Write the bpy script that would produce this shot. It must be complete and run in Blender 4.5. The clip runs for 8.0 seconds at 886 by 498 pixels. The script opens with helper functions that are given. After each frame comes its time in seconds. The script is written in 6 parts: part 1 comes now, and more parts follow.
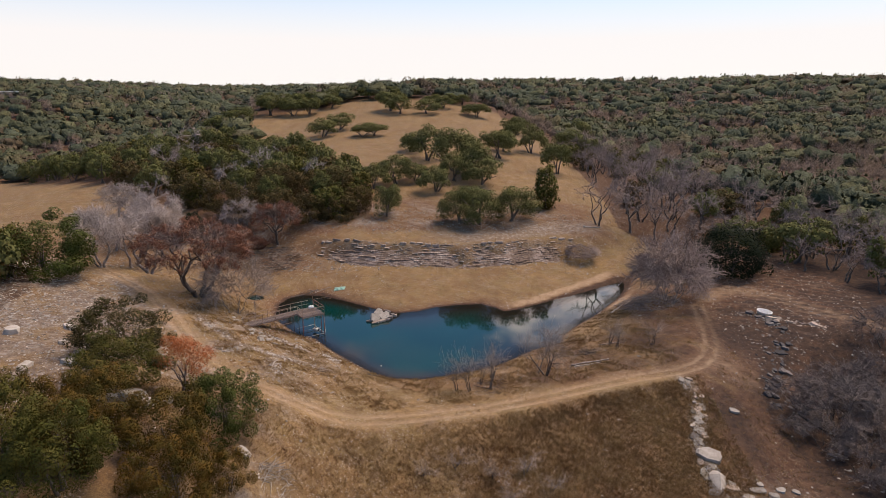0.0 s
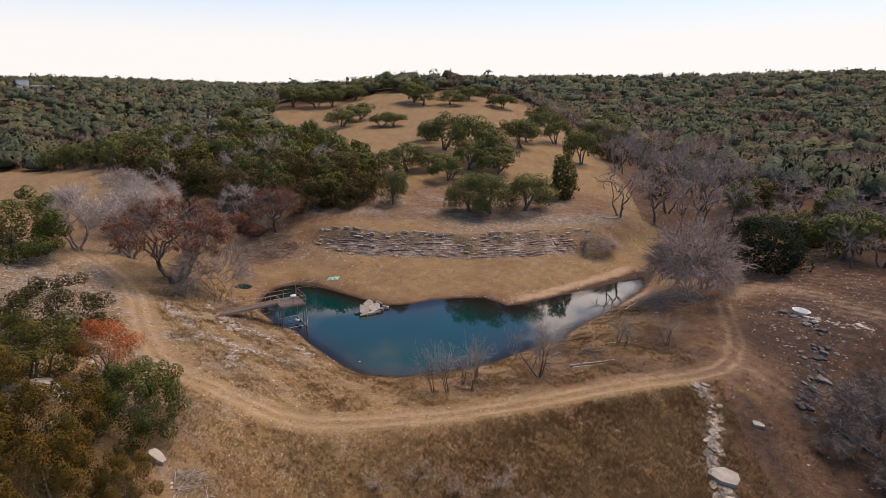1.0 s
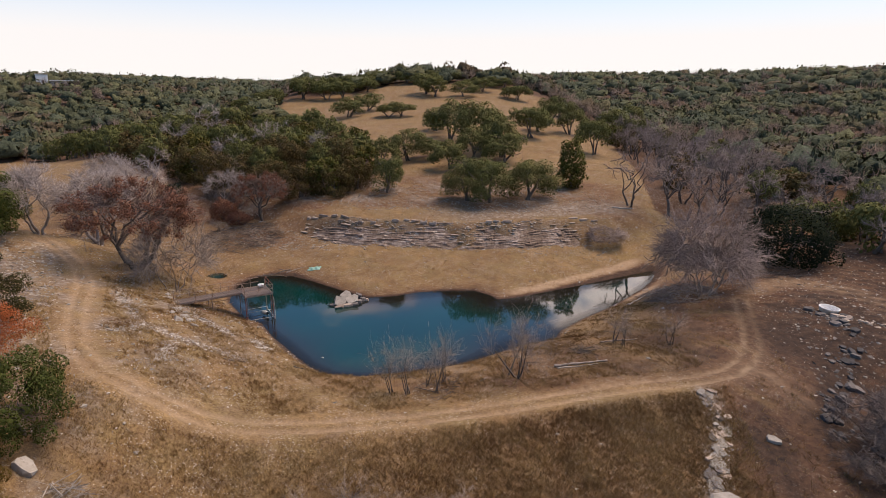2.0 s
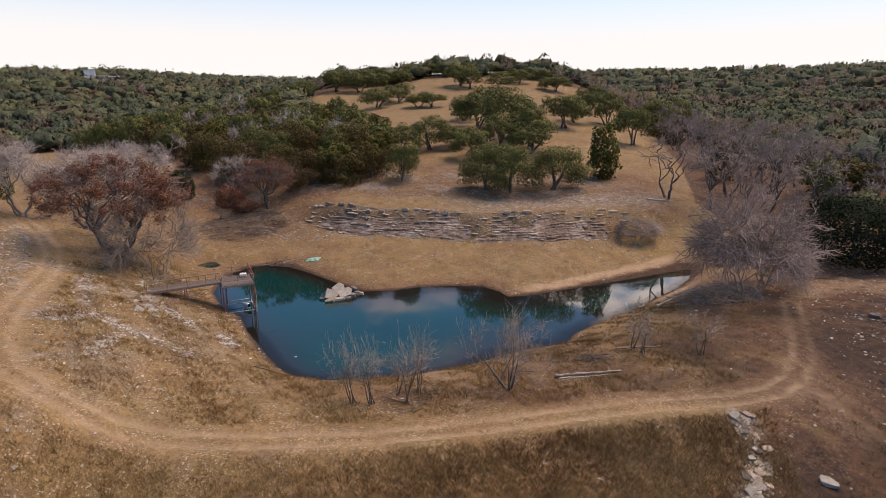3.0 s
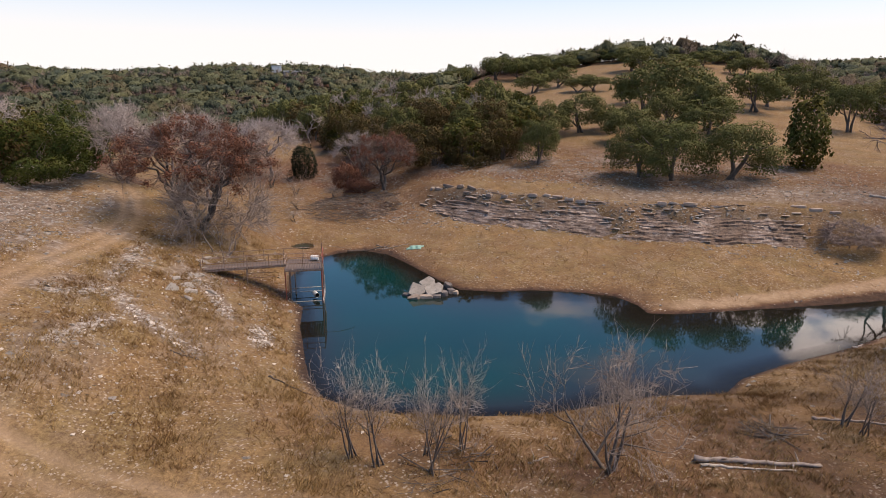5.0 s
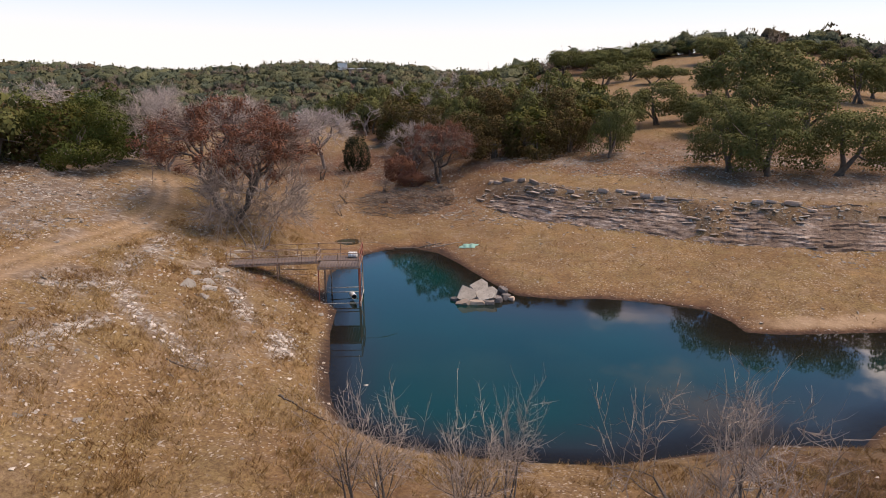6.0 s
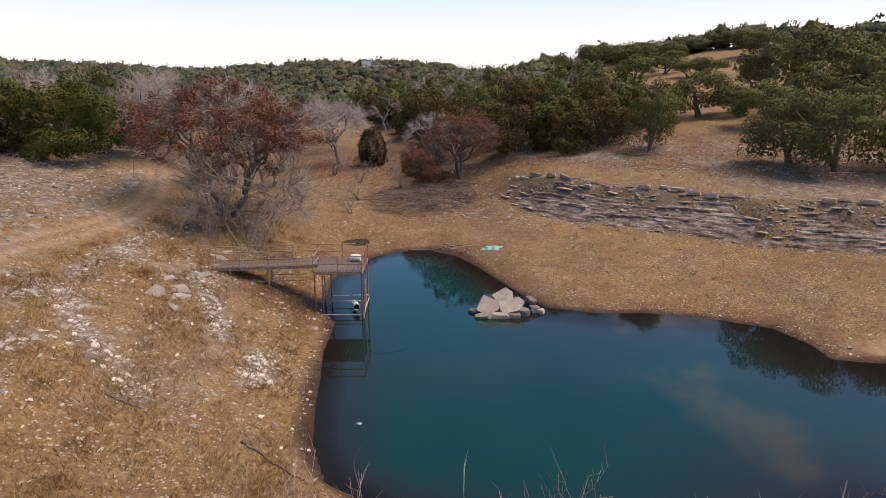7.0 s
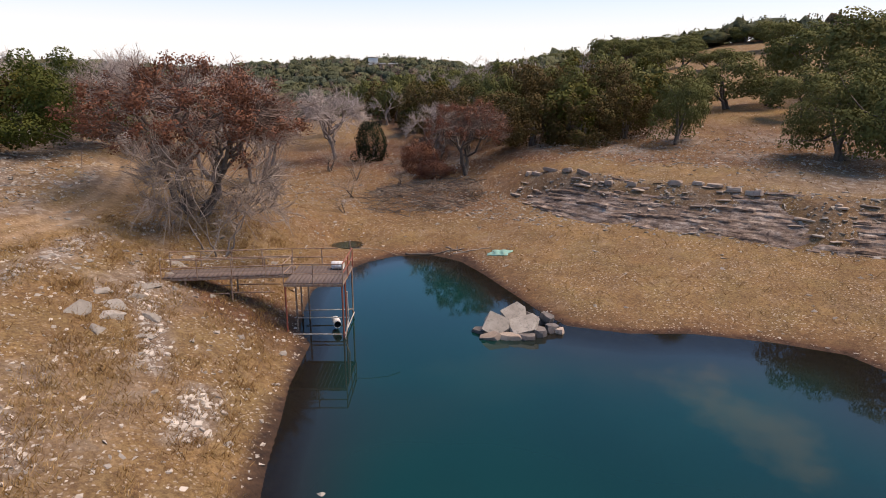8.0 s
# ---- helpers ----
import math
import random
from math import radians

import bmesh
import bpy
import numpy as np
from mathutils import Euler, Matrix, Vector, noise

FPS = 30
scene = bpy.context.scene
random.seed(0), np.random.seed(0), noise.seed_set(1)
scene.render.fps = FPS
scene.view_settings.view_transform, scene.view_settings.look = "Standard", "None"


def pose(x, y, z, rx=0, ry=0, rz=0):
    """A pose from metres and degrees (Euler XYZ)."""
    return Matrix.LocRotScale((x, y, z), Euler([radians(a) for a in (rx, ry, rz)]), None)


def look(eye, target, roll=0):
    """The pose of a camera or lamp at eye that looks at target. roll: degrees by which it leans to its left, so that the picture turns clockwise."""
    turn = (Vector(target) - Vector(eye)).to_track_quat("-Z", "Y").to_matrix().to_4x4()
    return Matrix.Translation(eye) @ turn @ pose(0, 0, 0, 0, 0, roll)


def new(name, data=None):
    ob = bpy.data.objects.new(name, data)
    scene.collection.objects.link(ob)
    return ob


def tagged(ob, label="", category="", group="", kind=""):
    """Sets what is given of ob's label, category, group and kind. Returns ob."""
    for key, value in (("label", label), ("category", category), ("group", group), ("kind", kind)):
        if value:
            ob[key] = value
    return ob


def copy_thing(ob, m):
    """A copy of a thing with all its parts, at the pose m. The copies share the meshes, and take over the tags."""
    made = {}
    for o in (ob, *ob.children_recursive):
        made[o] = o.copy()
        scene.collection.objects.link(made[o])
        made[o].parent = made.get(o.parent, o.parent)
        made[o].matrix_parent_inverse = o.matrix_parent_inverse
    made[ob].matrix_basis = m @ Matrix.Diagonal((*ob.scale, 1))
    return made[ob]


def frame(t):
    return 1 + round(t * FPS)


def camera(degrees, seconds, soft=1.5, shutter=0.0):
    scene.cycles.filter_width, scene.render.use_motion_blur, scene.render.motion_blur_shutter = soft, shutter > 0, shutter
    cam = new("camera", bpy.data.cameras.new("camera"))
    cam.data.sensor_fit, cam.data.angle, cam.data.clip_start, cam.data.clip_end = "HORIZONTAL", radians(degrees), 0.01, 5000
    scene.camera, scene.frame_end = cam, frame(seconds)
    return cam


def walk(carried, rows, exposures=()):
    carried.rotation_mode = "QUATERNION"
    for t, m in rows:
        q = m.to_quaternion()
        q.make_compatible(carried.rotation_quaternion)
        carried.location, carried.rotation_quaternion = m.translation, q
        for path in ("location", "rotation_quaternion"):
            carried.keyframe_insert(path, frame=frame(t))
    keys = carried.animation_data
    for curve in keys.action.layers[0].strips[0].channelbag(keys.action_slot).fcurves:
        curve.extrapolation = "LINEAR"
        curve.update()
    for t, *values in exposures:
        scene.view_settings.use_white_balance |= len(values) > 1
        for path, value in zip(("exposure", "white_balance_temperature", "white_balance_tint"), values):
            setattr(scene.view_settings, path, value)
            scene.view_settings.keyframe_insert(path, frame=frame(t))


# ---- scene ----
cam = camera(72.25, 8.0, 0.65)
PITCH = -13.8
ROWS = [
    (0.0, 0.00, 0.00, 28.87, 0.00),
    (0.5, 2.57, 3.44, 27.18, 1.71),
    (1.0, 4.87, 6.71, 25.59, 3.45),
    (2.5, 10.67, 17.00, 21.07, 7.29),
    (3.0, 12.27, 20.84, 19.74, 9.94),
    (3.5, 13.47, 24.71, 18.58, 13.82),
    (4.0, 14.14, 28.44, 17.50, 18.87),
    (4.5, 14.12, 31.83, 16.52, 22.23),
    (5.0, 13.48, 35.10, 15.63, 25.81),
    (5.2, 13.14, 36.33, 15.29, 27.32),
    (6.3, 10.41, 42.53, 13.58, 32.84),
    (6.5, 9.86, 43.63, 13.32, 33.34),
    (7.0, 8.28, 46.37, 12.68, 34.14),
    (7.5, 6.75, 49.09, 12.07, 34.62),
    (8.0, 5.17, 51.81, 11.47, 34.93),]
walk(cam, [(t, pose(x, y, z, 90 + PITCH, 0, yaw)) for t, x, y, z, yaw in ROWS], [(0.0, 0.50, 7640, 20), (5.0, 0.56, 7640, 20), (8.0, 0.61, 7640, 20)])

# ---- sky and sun ----
SUN_UP, SUN_TURN = radians(61), radians(55)   # height, and turn to the right of straight ahead
world = bpy.data.worlds.new("hazy_sky")
scene.world = world
world.use_nodes = True
wt = world.node_tree
wt.nodes.clear()


def wnode(kind, **values):
    n = wt.nodes.new(kind)
    for k, v in values.items():
        n.inputs[k].default_value = v
    return n


sky = wt.nodes.new("ShaderNodeTexSky")
sky.sky_type, sky.sun_disc, sky.sun_elevation, sky.sun_rotation = "NISHITA", False, SUN_UP, SUN_TURN
sky.air_density, sky.dust_density, sky.ozone_density, sky.altitude = 1.0, 0.15, 5.0, 300
place = wt.nodes.new("ShaderNodeTexCoord")
parts = wt.nodes.new("ShaderNodeSeparateXYZ")
wt.links.new(place.outputs["Generated"], parts.inputs[0])
stretch = wt.nodes.new("ShaderNodeMapping")
stretch.inputs["Scale"].default_value = (1.0, 1.0, 2.6)
stretch.inputs["Location"].default_value = (0.85, 0.45, 0.35)
wt.links.new(place.outputs["Generated"], stretch.inputs[0])
puffs = wnode("ShaderNodeTexNoise", Scale=2.3, Detail=7.0, Roughness=0.5)
wt.links.new(stretch.outputs[0], puffs.inputs["Vector"])
veil = wt.nodes.new("ShaderNodeValToRGB")
veil.color_ramp.elements[0].position, veil.color_ramp.elements[1].position = 0.53, 0.62
wt.links.new(puffs.outputs[0], veil.inputs[0])
deck = wt.nodes.new("ShaderNodeMapRange")   # the cloud deck thins out overhead
deck.inputs[1].default_value, deck.inputs[2].default_value = 0.38, 0.50
deck.inputs[3].default_value, deck.inputs[4].default_value = 0.12, 0.02
wt.links.new(parts.outputs[2], deck.inputs[0])


def wmath(how, a, b=None):
    n = wt.nodes.new("ShaderNodeMath")
    n.operation = how
    for k, v in enumerate((a, b)):
        if v is None:
            continue
        if isinstance(v, (int, float)):
            n.inputs[k].default_value = v
        else:
            wt.links.new(v, n.inputs[k])
    return n.outputs[0]


def wmix(fac, a, b):
    n = wt.nodes.new("ShaderNodeMix")
    n.data_type = "RGBA"
    wt.links.new(fac, n.inputs[0])
    wt.links.new(a, n.inputs[6])
    n.inputs[7].default_value = (*b, 1)
    return n.outputs[2]


turn_deg = wmath("MULTIPLY", wmath("ARCTAN2", parts.outputs[0], parts.outputs[1]), 57.2958)
up_deg = wmath("MULTIPLY", wmath("ARCSINE", parts.outputs[2]), 57.2958)
billow = wnode("ShaderNodeTexNoise", Scale=9.0, Detail=6.0, Roughness=0.55)
wt.links.new(stretch.outputs[0], billow.inputs["Vector"])


def cloud(turn, up, wide, tall, slope, soft_edge):
    """One bank of cloud with a billowing outline, at a turn to the right of straight ahead and a height, in degrees."""
    dx = wmath("SUBTRACT", turn_deg, turn)
    dy = wmath("SUBTRACT", wmath("SUBTRACT", up_deg, up), wmath("MULTIPLY", dx, slope))
    dx, dy = wmath("DIVIDE", dx, wide), wmath("DIVIDE", dy, tall)
    far_out = wmath("ADD", wmath("MULTIPLY", dx, dx), wmath("MULTIPLY", dy, dy))
    inside_it = wmath("ADD", wmath("SUBTRACT", 1.0, far_out), wmath("MULTIPLY", wmath("SUBTRACT", billow.outputs[0], 0.5), 4.5))
    n = wt.nodes.new("ShaderNodeMapRange")
    n.interpolation_type = "SMOOTHSTEP"
    n.inputs[1].default_value, n.inputs[2].default_value = 0.0, soft_edge
    wt.links.new(inside_it, n.inputs[0])
    return n.outputs[0]


low = wt.nodes.new("ShaderNodeMapRange")   # haze thickens towards the horizon
low.inputs[1].default_value, low.inputs[2].default_value = 0.09, 0.24
low.inputs[3].default_value, low.inputs[4].default_value = 0.95, 0.0
wt.links.new(parts.outputs[2], low.inputs[0])
deep_blue = wt.nodes.new("ShaderNodeMix")
deep_blue.data_type, deep_blue.blend_type = "RGBA", "MULTIPLY"
deep_blue.inputs[0].default_value, deep_blue.inputs[7].default_value = 1.0, (0.55, 0.82, 0.92, 1)
wt.links.new(sky.outputs[0], deep_blue.inputs[6])
overcast = wmix(wmath("MAXIMUM", wmath("MULTIPLY", veil.outputs[0], deck.outputs[0]), low.outputs[0]), deep_blue.outputs[2], (4.2, 4.55, 4.85))
overcast = wmix(cloud(-13.0, 18.5, 7.0, 2.6, 0.0, 1.2), overcast, (4.6, 4.6, 5.6))
overcast = wmix(cloud(-6.0, 26.5, 9.0, 2.8, 0.25, 1.4), overcast, (3.1, 3.3, 4.4))
overcast = wmix(cloud(9.0, 16.5, 13.0, 5.6, 0.0, 1.1), overcast, (11.0, 10.6, 10.8))   # sunlit bank
ground_light = wnode("ShaderNodeBackground", Strength=0.15)
wt.links.new(overcast, ground_light.inputs[0])
wt.links.new(ground_light.outputs[0], wt.nodes.new("ShaderNodeOutputWorld").inputs[0])

sun = new("sun", bpy.data.lights.new("sun", "SUN"))
sun.data.energy, sun.data.angle, sun.data.color = 3.15, radians(40), (1.0, 0.87, 0.70)
sun.matrix_world = look((0, 0, 100), (-math.sin(SUN_TURN) * math.cos(SUN_UP), -math.cos(SUN_TURN) * math.cos(SUN_UP), 100 - math.sin(SUN_UP)))


# ---- materials ----
def material(name, rough=0.8, metal=0.0):
    m = bpy.data.materials.new(name)
    m.use_nodes = True
    b = m.node_tree.nodes["Principled BSDF"]
    b.inputs["Roughness"].default_value, b.inputs["Metallic"].default_value = rough, metal
    return m, m.node_tree, b


def node(t, kind, **values):
    n = t.nodes.new(kind)
    for k, v in values.items():
        n.inputs[k].default_value = v
    return n


def ramp(t, source, stops):
    n = t.nodes.new("ShaderNodeValToRGB")
    e = n.color_ramp.elements
    while len(e) < len(stops):
        e.new(0.5)
    for el, (p, c) in zip(e, stops):
        el.position, el.color = p, (*c, 1)
    t.links.new(source, n.inputs[0])
    return n.outputs[0]


def mix(t, fac, a, b, how="MIX"):
    n = t.nodes.new("ShaderNodeMix")
    n.data_type, n.blend_type = "RGBA", how
    for i, v in ((0, fac), (6, a), (7, b)):
        if isinstance(v, (int, float)):
            n.inputs[i].default_value = v
        elif isinstance(v, tuple):
            n.inputs[i].default_value = (*v, 1)
        else:
            t.links.new(v, n.inputs[i])
    return n.outputs[2]


def grain(t, scale, detail=4.0, rough=0.6, spot=None):
    n = node(t, "ShaderNodeTexNoise", Scale=scale, Detail=detail, Roughness=rough)
    if spot is None:
        spot = t.nodes.new("ShaderNodeTexCoord").outputs["Object"]
    t.links.new(spot, n.inputs["Vector"])
    return n.outputs[0]


def bumped(t, b, source, strength, distance):
    n = node(t, "ShaderNodeBump", Strength=strength, Distance=distance)
    t.links.new(source, n.inputs["Height"])
    t.links.new(n.outputs[0], b.inputs["Normal"])


def leaf_material(name, dark, light, third, rough=0.75):
    """Foliage: every clump has its own tone, and every tree leans to its own hue."""
    m, t, b = material(name, rough)
    geo = t.nodes.new("ShaderNodeNewGeometry")
    info = t.nodes.new("ShaderNodeObjectInfo")
    vary = node(t, "ShaderNodeMapRange")   # leaves of one bough differ little
    vary.inputs[3].default_value, vary.inputs[4].default_value = 0.22, 0.82
    t.links.new(geo.outputs["Random Per Island"], vary.inputs[0])
    c = mix(t, vary.outputs[0], dark, light)
    own = node(t, "ShaderNodeMapRange")
    own.inputs[1].default_value, own.inputs[3].default_value, own.inputs[4].default_value = 0.2, 0.35, 0.9
    t.links.new(info.outputs["Random"], own.inputs[0])
    patch = grain(t, 1.3, 2.0)
    fac = t.nodes.new("ShaderNodeMath")
    fac.operation = "MULTIPLY"
    t.links.new(own.outputs[0], fac.inputs[0])
    t.links.new(ramp(t, patch, [(0.35, (0, 0, 0)), (0.6, (1, 1, 1))]), fac.inputs[1])
    c = mix(t, fac.outputs[0], c, third)
    t.links.new(c, b.inputs["Base Color"])
    b.inputs["Specular IOR Level"].default_value = 0.12
    glow = t.nodes.new("ShaderNodeBsdfTranslucent")   # thin leaves let some sun through
    t.links.new(c, glow.inputs[0])
    both = t.nodes.new("ShaderNodeMixShader")
    both.inputs[0].default_value = 0.18
    t.links.new(b.outputs[0], both.inputs[1])
    t.links.new(glow.outputs[0], both.inputs[2])
    t.links.new(both.outputs[0], t.nodes["Material Output"].inputs[0])
    return m


def bark_material(name, a, b_, rough=0.9):
    m, t, b = material(name, rough)
    info = t.nodes.new("ShaderNodeObjectInfo")
    c = mix(t, ramp(t, grain(t, 5.0), [(0.35, (0, 0, 0)), (0.65, (1, 1, 1))]), a, b_)
    c = mix(t, info.outputs["Random"], c, mix(t, 0.5, c, (0.16, 0.13, 0.11)))
    t.links.new(c, b.inputs["Base Color"])
    bumped(t, b, grain(t, 26.0), 0.5, 0.02)
    return m


def stone_material(name, a, b_, dark=(0.12, 0.11, 0.10), rough=0.9):
    m, t, b = material(name, rough)
    info = t.nodes.new("ShaderNodeObjectInfo")
    geo = t.nodes.new("ShaderNodeNewGeometry")
    world_spot = geo.outputs["Position"]
    c = mix(t, ramp(t, grain(t, 1.3, 6, 0.65, world_spot), [(0.3, (0, 0, 0)), (0.7, (1, 1, 1))]), a, b_)
    c = mix(t, ramp(t, grain(t, 4.5, 5, 0.7, world_spot), [(0.52, (0, 0, 0)), (0.72, (0.8, 0.8, 0.8))]), c, dark)
    tone = node(t, "ShaderNodeMapRange")
    tone.inputs[3].default_value, tone.inputs[4].default_value = 0.7, 1.15
    add = t.nodes.new("ShaderNodeMath")
    add.operation = "FRACT"
    both = t.nodes.new("ShaderNodeMath")
    t.links.new(info.outputs["Random"], both.inputs[0])
    t.links.new(geo.outputs["Random Per Island"], both.inputs[1])
    t.links.new(both.outputs[0], add.inputs[0])
    t.links.new(add.outputs[0], tone.inputs[0])
    c = mix(t, 1.0, c, tone.outputs[0], "MULTIPLY")
    t.links.new(c, b.inputs["Base Color"])
    bumped(t, b, grain(t, 14.0, 6, 0.7, world_spot), 0.6, 0.03)
    return m


OAK_LEAF = leaf_material("oak_leaf", (0.054, 0.066, 0.022), (0.132, 0.144, 0.046), (0.148, 0.136, 0.050))
JUNIPER_LEAF = leaf_material("juniper_leaf", (0.028, 0.036, 0.009), (0.105, 0.112, 0.022), (0.120, 0.090, 0.022))
DEEP_JUNIPER_LEAF = leaf_material("deep_juniper_leaf", (0.008, 0.014, 0.007), (0.018, 0.027, 0.013), (0.017, 0.024, 0.012), 0.95)
RUST_LEAF = leaf_material("rust_leaf", (0.050, 0.034, 0.015), (0.125, 0.078, 0.029), (0.084, 0.078, 0.028))
AMBER_LEAF = leaf_material("amber_leaf", (0.026, 0.024, 0.007), (0.100, 0.085, 0.016), (0.170, 0.085, 0.015))
BROWN_LEAF = leaf_material("brown_leaf", (0.020, 0.018, 0.007), (0.070, 0.052, 0.014), (0.050, 0.050, 0.014))
GREEN_LEAF = leaf_material("green_leaf", (0.020, 0.034, 0.009), (0.078, 0.102, 0.022), (0.095, 0.100, 0.022))
RED_LEAF = leaf_material("red_leaf", (0.130, 0.052, 0.034), (0.260, 0.112, 0.070), (0.200, 0.110, 0.072))
BRIGHT_RED_LEAF = leaf_material("bright_red_leaf", (0.26, 0.065, 0.022), (0.45, 0.13, 0.04), (0.34, 0.10, 0.035))
GREY_BARK = bark_material("grey_bark", (0.20, 0.16, 0.135), (0.36, 0.30, 0.26))
TWIG_BARK = bark_material("twig_bark", (0.35, 0.285, 0.25), (0.52, 0.445, 0.40))
DUSKY_TWIG = bark_material("dusky_twig", (0.21, 0.155, 0.135), (0.35, 0.275, 0.24))
DARK_TWIG = bark_material("dark_twig", (0.11, 0.085, 0.078), (0.20, 0.16, 0.145))
BROWN_TWIG = bark_material("brown_twig", (0.29, 0.22, 0.175), (0.46, 0.37, 0.30))
RUSSET_TWIG = bark_material("russet_twig", (0.14, 0.090, 0.072), (0.24, 0.165, 0.135))
STRAW_TWIG = bark_material("straw_twig", (0.26, 0.20, 0.13), (0.40, 0.31, 0.19))
DARK_BARK = bark_material("dark_bark", (0.05, 0.04, 0.033), (0.13, 0.105, 0.085))
BLEACHED_WOOD = bark_material("bleached_wood", (0.36, 0.31, 0.26), (0.52, 0.47, 0.41))
LIMESTONE = stone_material("limestone", (0.22, 0.195, 0.165), (0.38, 0.345, 0.30))
CHALK_STONE = stone_material("chalk_stone", (0.36, 0.31, 0.255), (0.60, 0.54, 0.47), (0.26, 0.22, 0.185))
PALE_STONE = stone_material("pale_stone", (0.28, 0.245, 0.205), (0.46, 0.41, 0.355), (0.20, 0.175, 0.15))
DARK_STONE = stone_material("dark_stone", (0.034, 0.031, 0.032), (0.095, 0.086, 0.084), (0.022, 0.022, 0.026))
GULLY_STONE = stone_material("gully_stone", (0.085, 0.072, 0.066), (0.20, 0.175, 0.16), (0.04, 0.036, 0.036))
LEDGE_STONE = stone_material("ledge_stone", (0.33, 0.25, 0.195), (0.48, 0.39, 0.315), (0.22, 0.165, 0.13))


# ---- the lie of the land ----
SHORE = [(-15.8, 70.6), (-13.2, 67.0), (-11.2, 64.8), (-9.4, 62.7), (-7.4, 60.6), (-5.4, 59.2), (-2.6, 58.9), (0.0, 59.5),
         (2.8, 60.8), (5.6, 62.3), (8.4, 65.0), (10.8, 67.3), (14.2, 69.2), (15.0, 71.6), (17.4, 75.0), (20.8, 79.0),
         (23.5, 82.7), (26.5, 87.0), (28.8, 91.0), (30.8, 95.8), (28.3, 95.6), (25.0, 93.0), (21.0, 89.6), (17.2, 86.5),
         (13.4, 83.6), (10.6, 81.6), (8.6, 80.8), (7.6, 82.4), (5.6, 84.0), (2.6, 83.7), (-1.0, 82.6), (-3.6, 80.8),
         (-6.6, 80.0), (-9.0, 81.4), (-12.2, 83.7), (-15.3, 86.0), (-18.4, 88.1), (-21.3, 88.4), (-23.3, 86.4),
         (-23.8, 83.5), (-23.3, 80.0), (-22.0, 76.6), (-19.4, 73.4), (-17.4, 71.4)]
LEDGE = [(-34.0, 110.0), (-27.0, 104.5), (-20.0, 100.6), (-12.0, 98.2), (-4.0, 97.4), (4.0, 97.0), (11.0, 98.4), (18.0, 101.0), (27.0, 104.5), (44.0, 111.0)]
ROAD = [(-141.0, 142.0), (-105.0, 118.0), (-84.0, 105.0), (-62.0, 90.0), (-52.0, 82.4), (-46.2, 78.6), (-41.3, 76.0), (-36.4, 72.2), (-31.7, 66.7), (-27.0, 59.3), (-23.4, 53.9), (-20.3, 50.2),
        (-16.6, 46.9), (-13.2, 45.6), (-10.0, 45.7), (-7.9, 46.2), (-5.1, 46.7), (-2.5, 47.0), (0.7, 47.7), (3.8, 48.5), (6.5, 49.4), (8.7, 50.3), (11.8, 51.6), (15.3, 53.1), (18.3, 54.2), (21.4, 55.2), (23.7, 56.0), (26.2, 57.5),
        (28.3, 60.0), (29.9, 63.0), (31.3, 67.0), (32.5, 71.7), (33.6, 76.0)]


def smooth(a, b, v):
    u = np.clip((v - a) / (b - a), 0.0, 1.0)
    return u * u * (3 - 2 * u)


def to_line(x, y, pts, closed=False):
    """Distance to a line of points and the side of it, on which the left of its way is positive."""
    best, side = np.full(np.shape(x), 1e9), np.zeros(np.shape(x))
    n = len(pts)
    for i in range(n if closed else n - 1):
        (ax, ay), (bx, by) = pts[i], pts[(i + 1) % n]
        ex, ey = bx - ax, by - ay
        u = np.clip(((x - ax) * ex + (y - ay) * ey) / (ex * ex + ey * ey), 0, 1)
        d = np.hypot(x - ax - u * ex, y - ay - u * ey)
        s = np.sign(ex * (y - ay) - ey * (x - ax))
        side = np.where(d < best, s, side)
        best = np.minimum(d, best)
    return best, side


def inside(x, y, pts):
    hit = np.zeros(np.shape(x), bool)
    n = len(pts)
    for i in range(n):
        (ax, ay), (bx, by) = pts[i], pts[(i + 1) % n]
        if ay != by:
            hit ^= ((ay > y) != (by > y)) & (x < (bx - ax) * (y - ay) / (by - ay) + ax)
    return hit


def bump(x, y, cx, cy, sx, sy):
    return np.exp(-((x - cx) / sx) ** 2 - ((y - cy) / sy) ** 2)


def waves(x, y, size, seed):
    """A soft unevenness between about -1 and 1."""
    a = seed * 1.7
    x, y = x / size, y / size
    return (np.sin(x * 2.1 + a + 1.3 * np.sin(y * 1.7 + a)) + np.sin(y * 2.3 - a + 1.1 * np.sin(x * 1.3 - 2 * a)) + np.sin((x + y) * 1.9 + 3 * a)) / 3


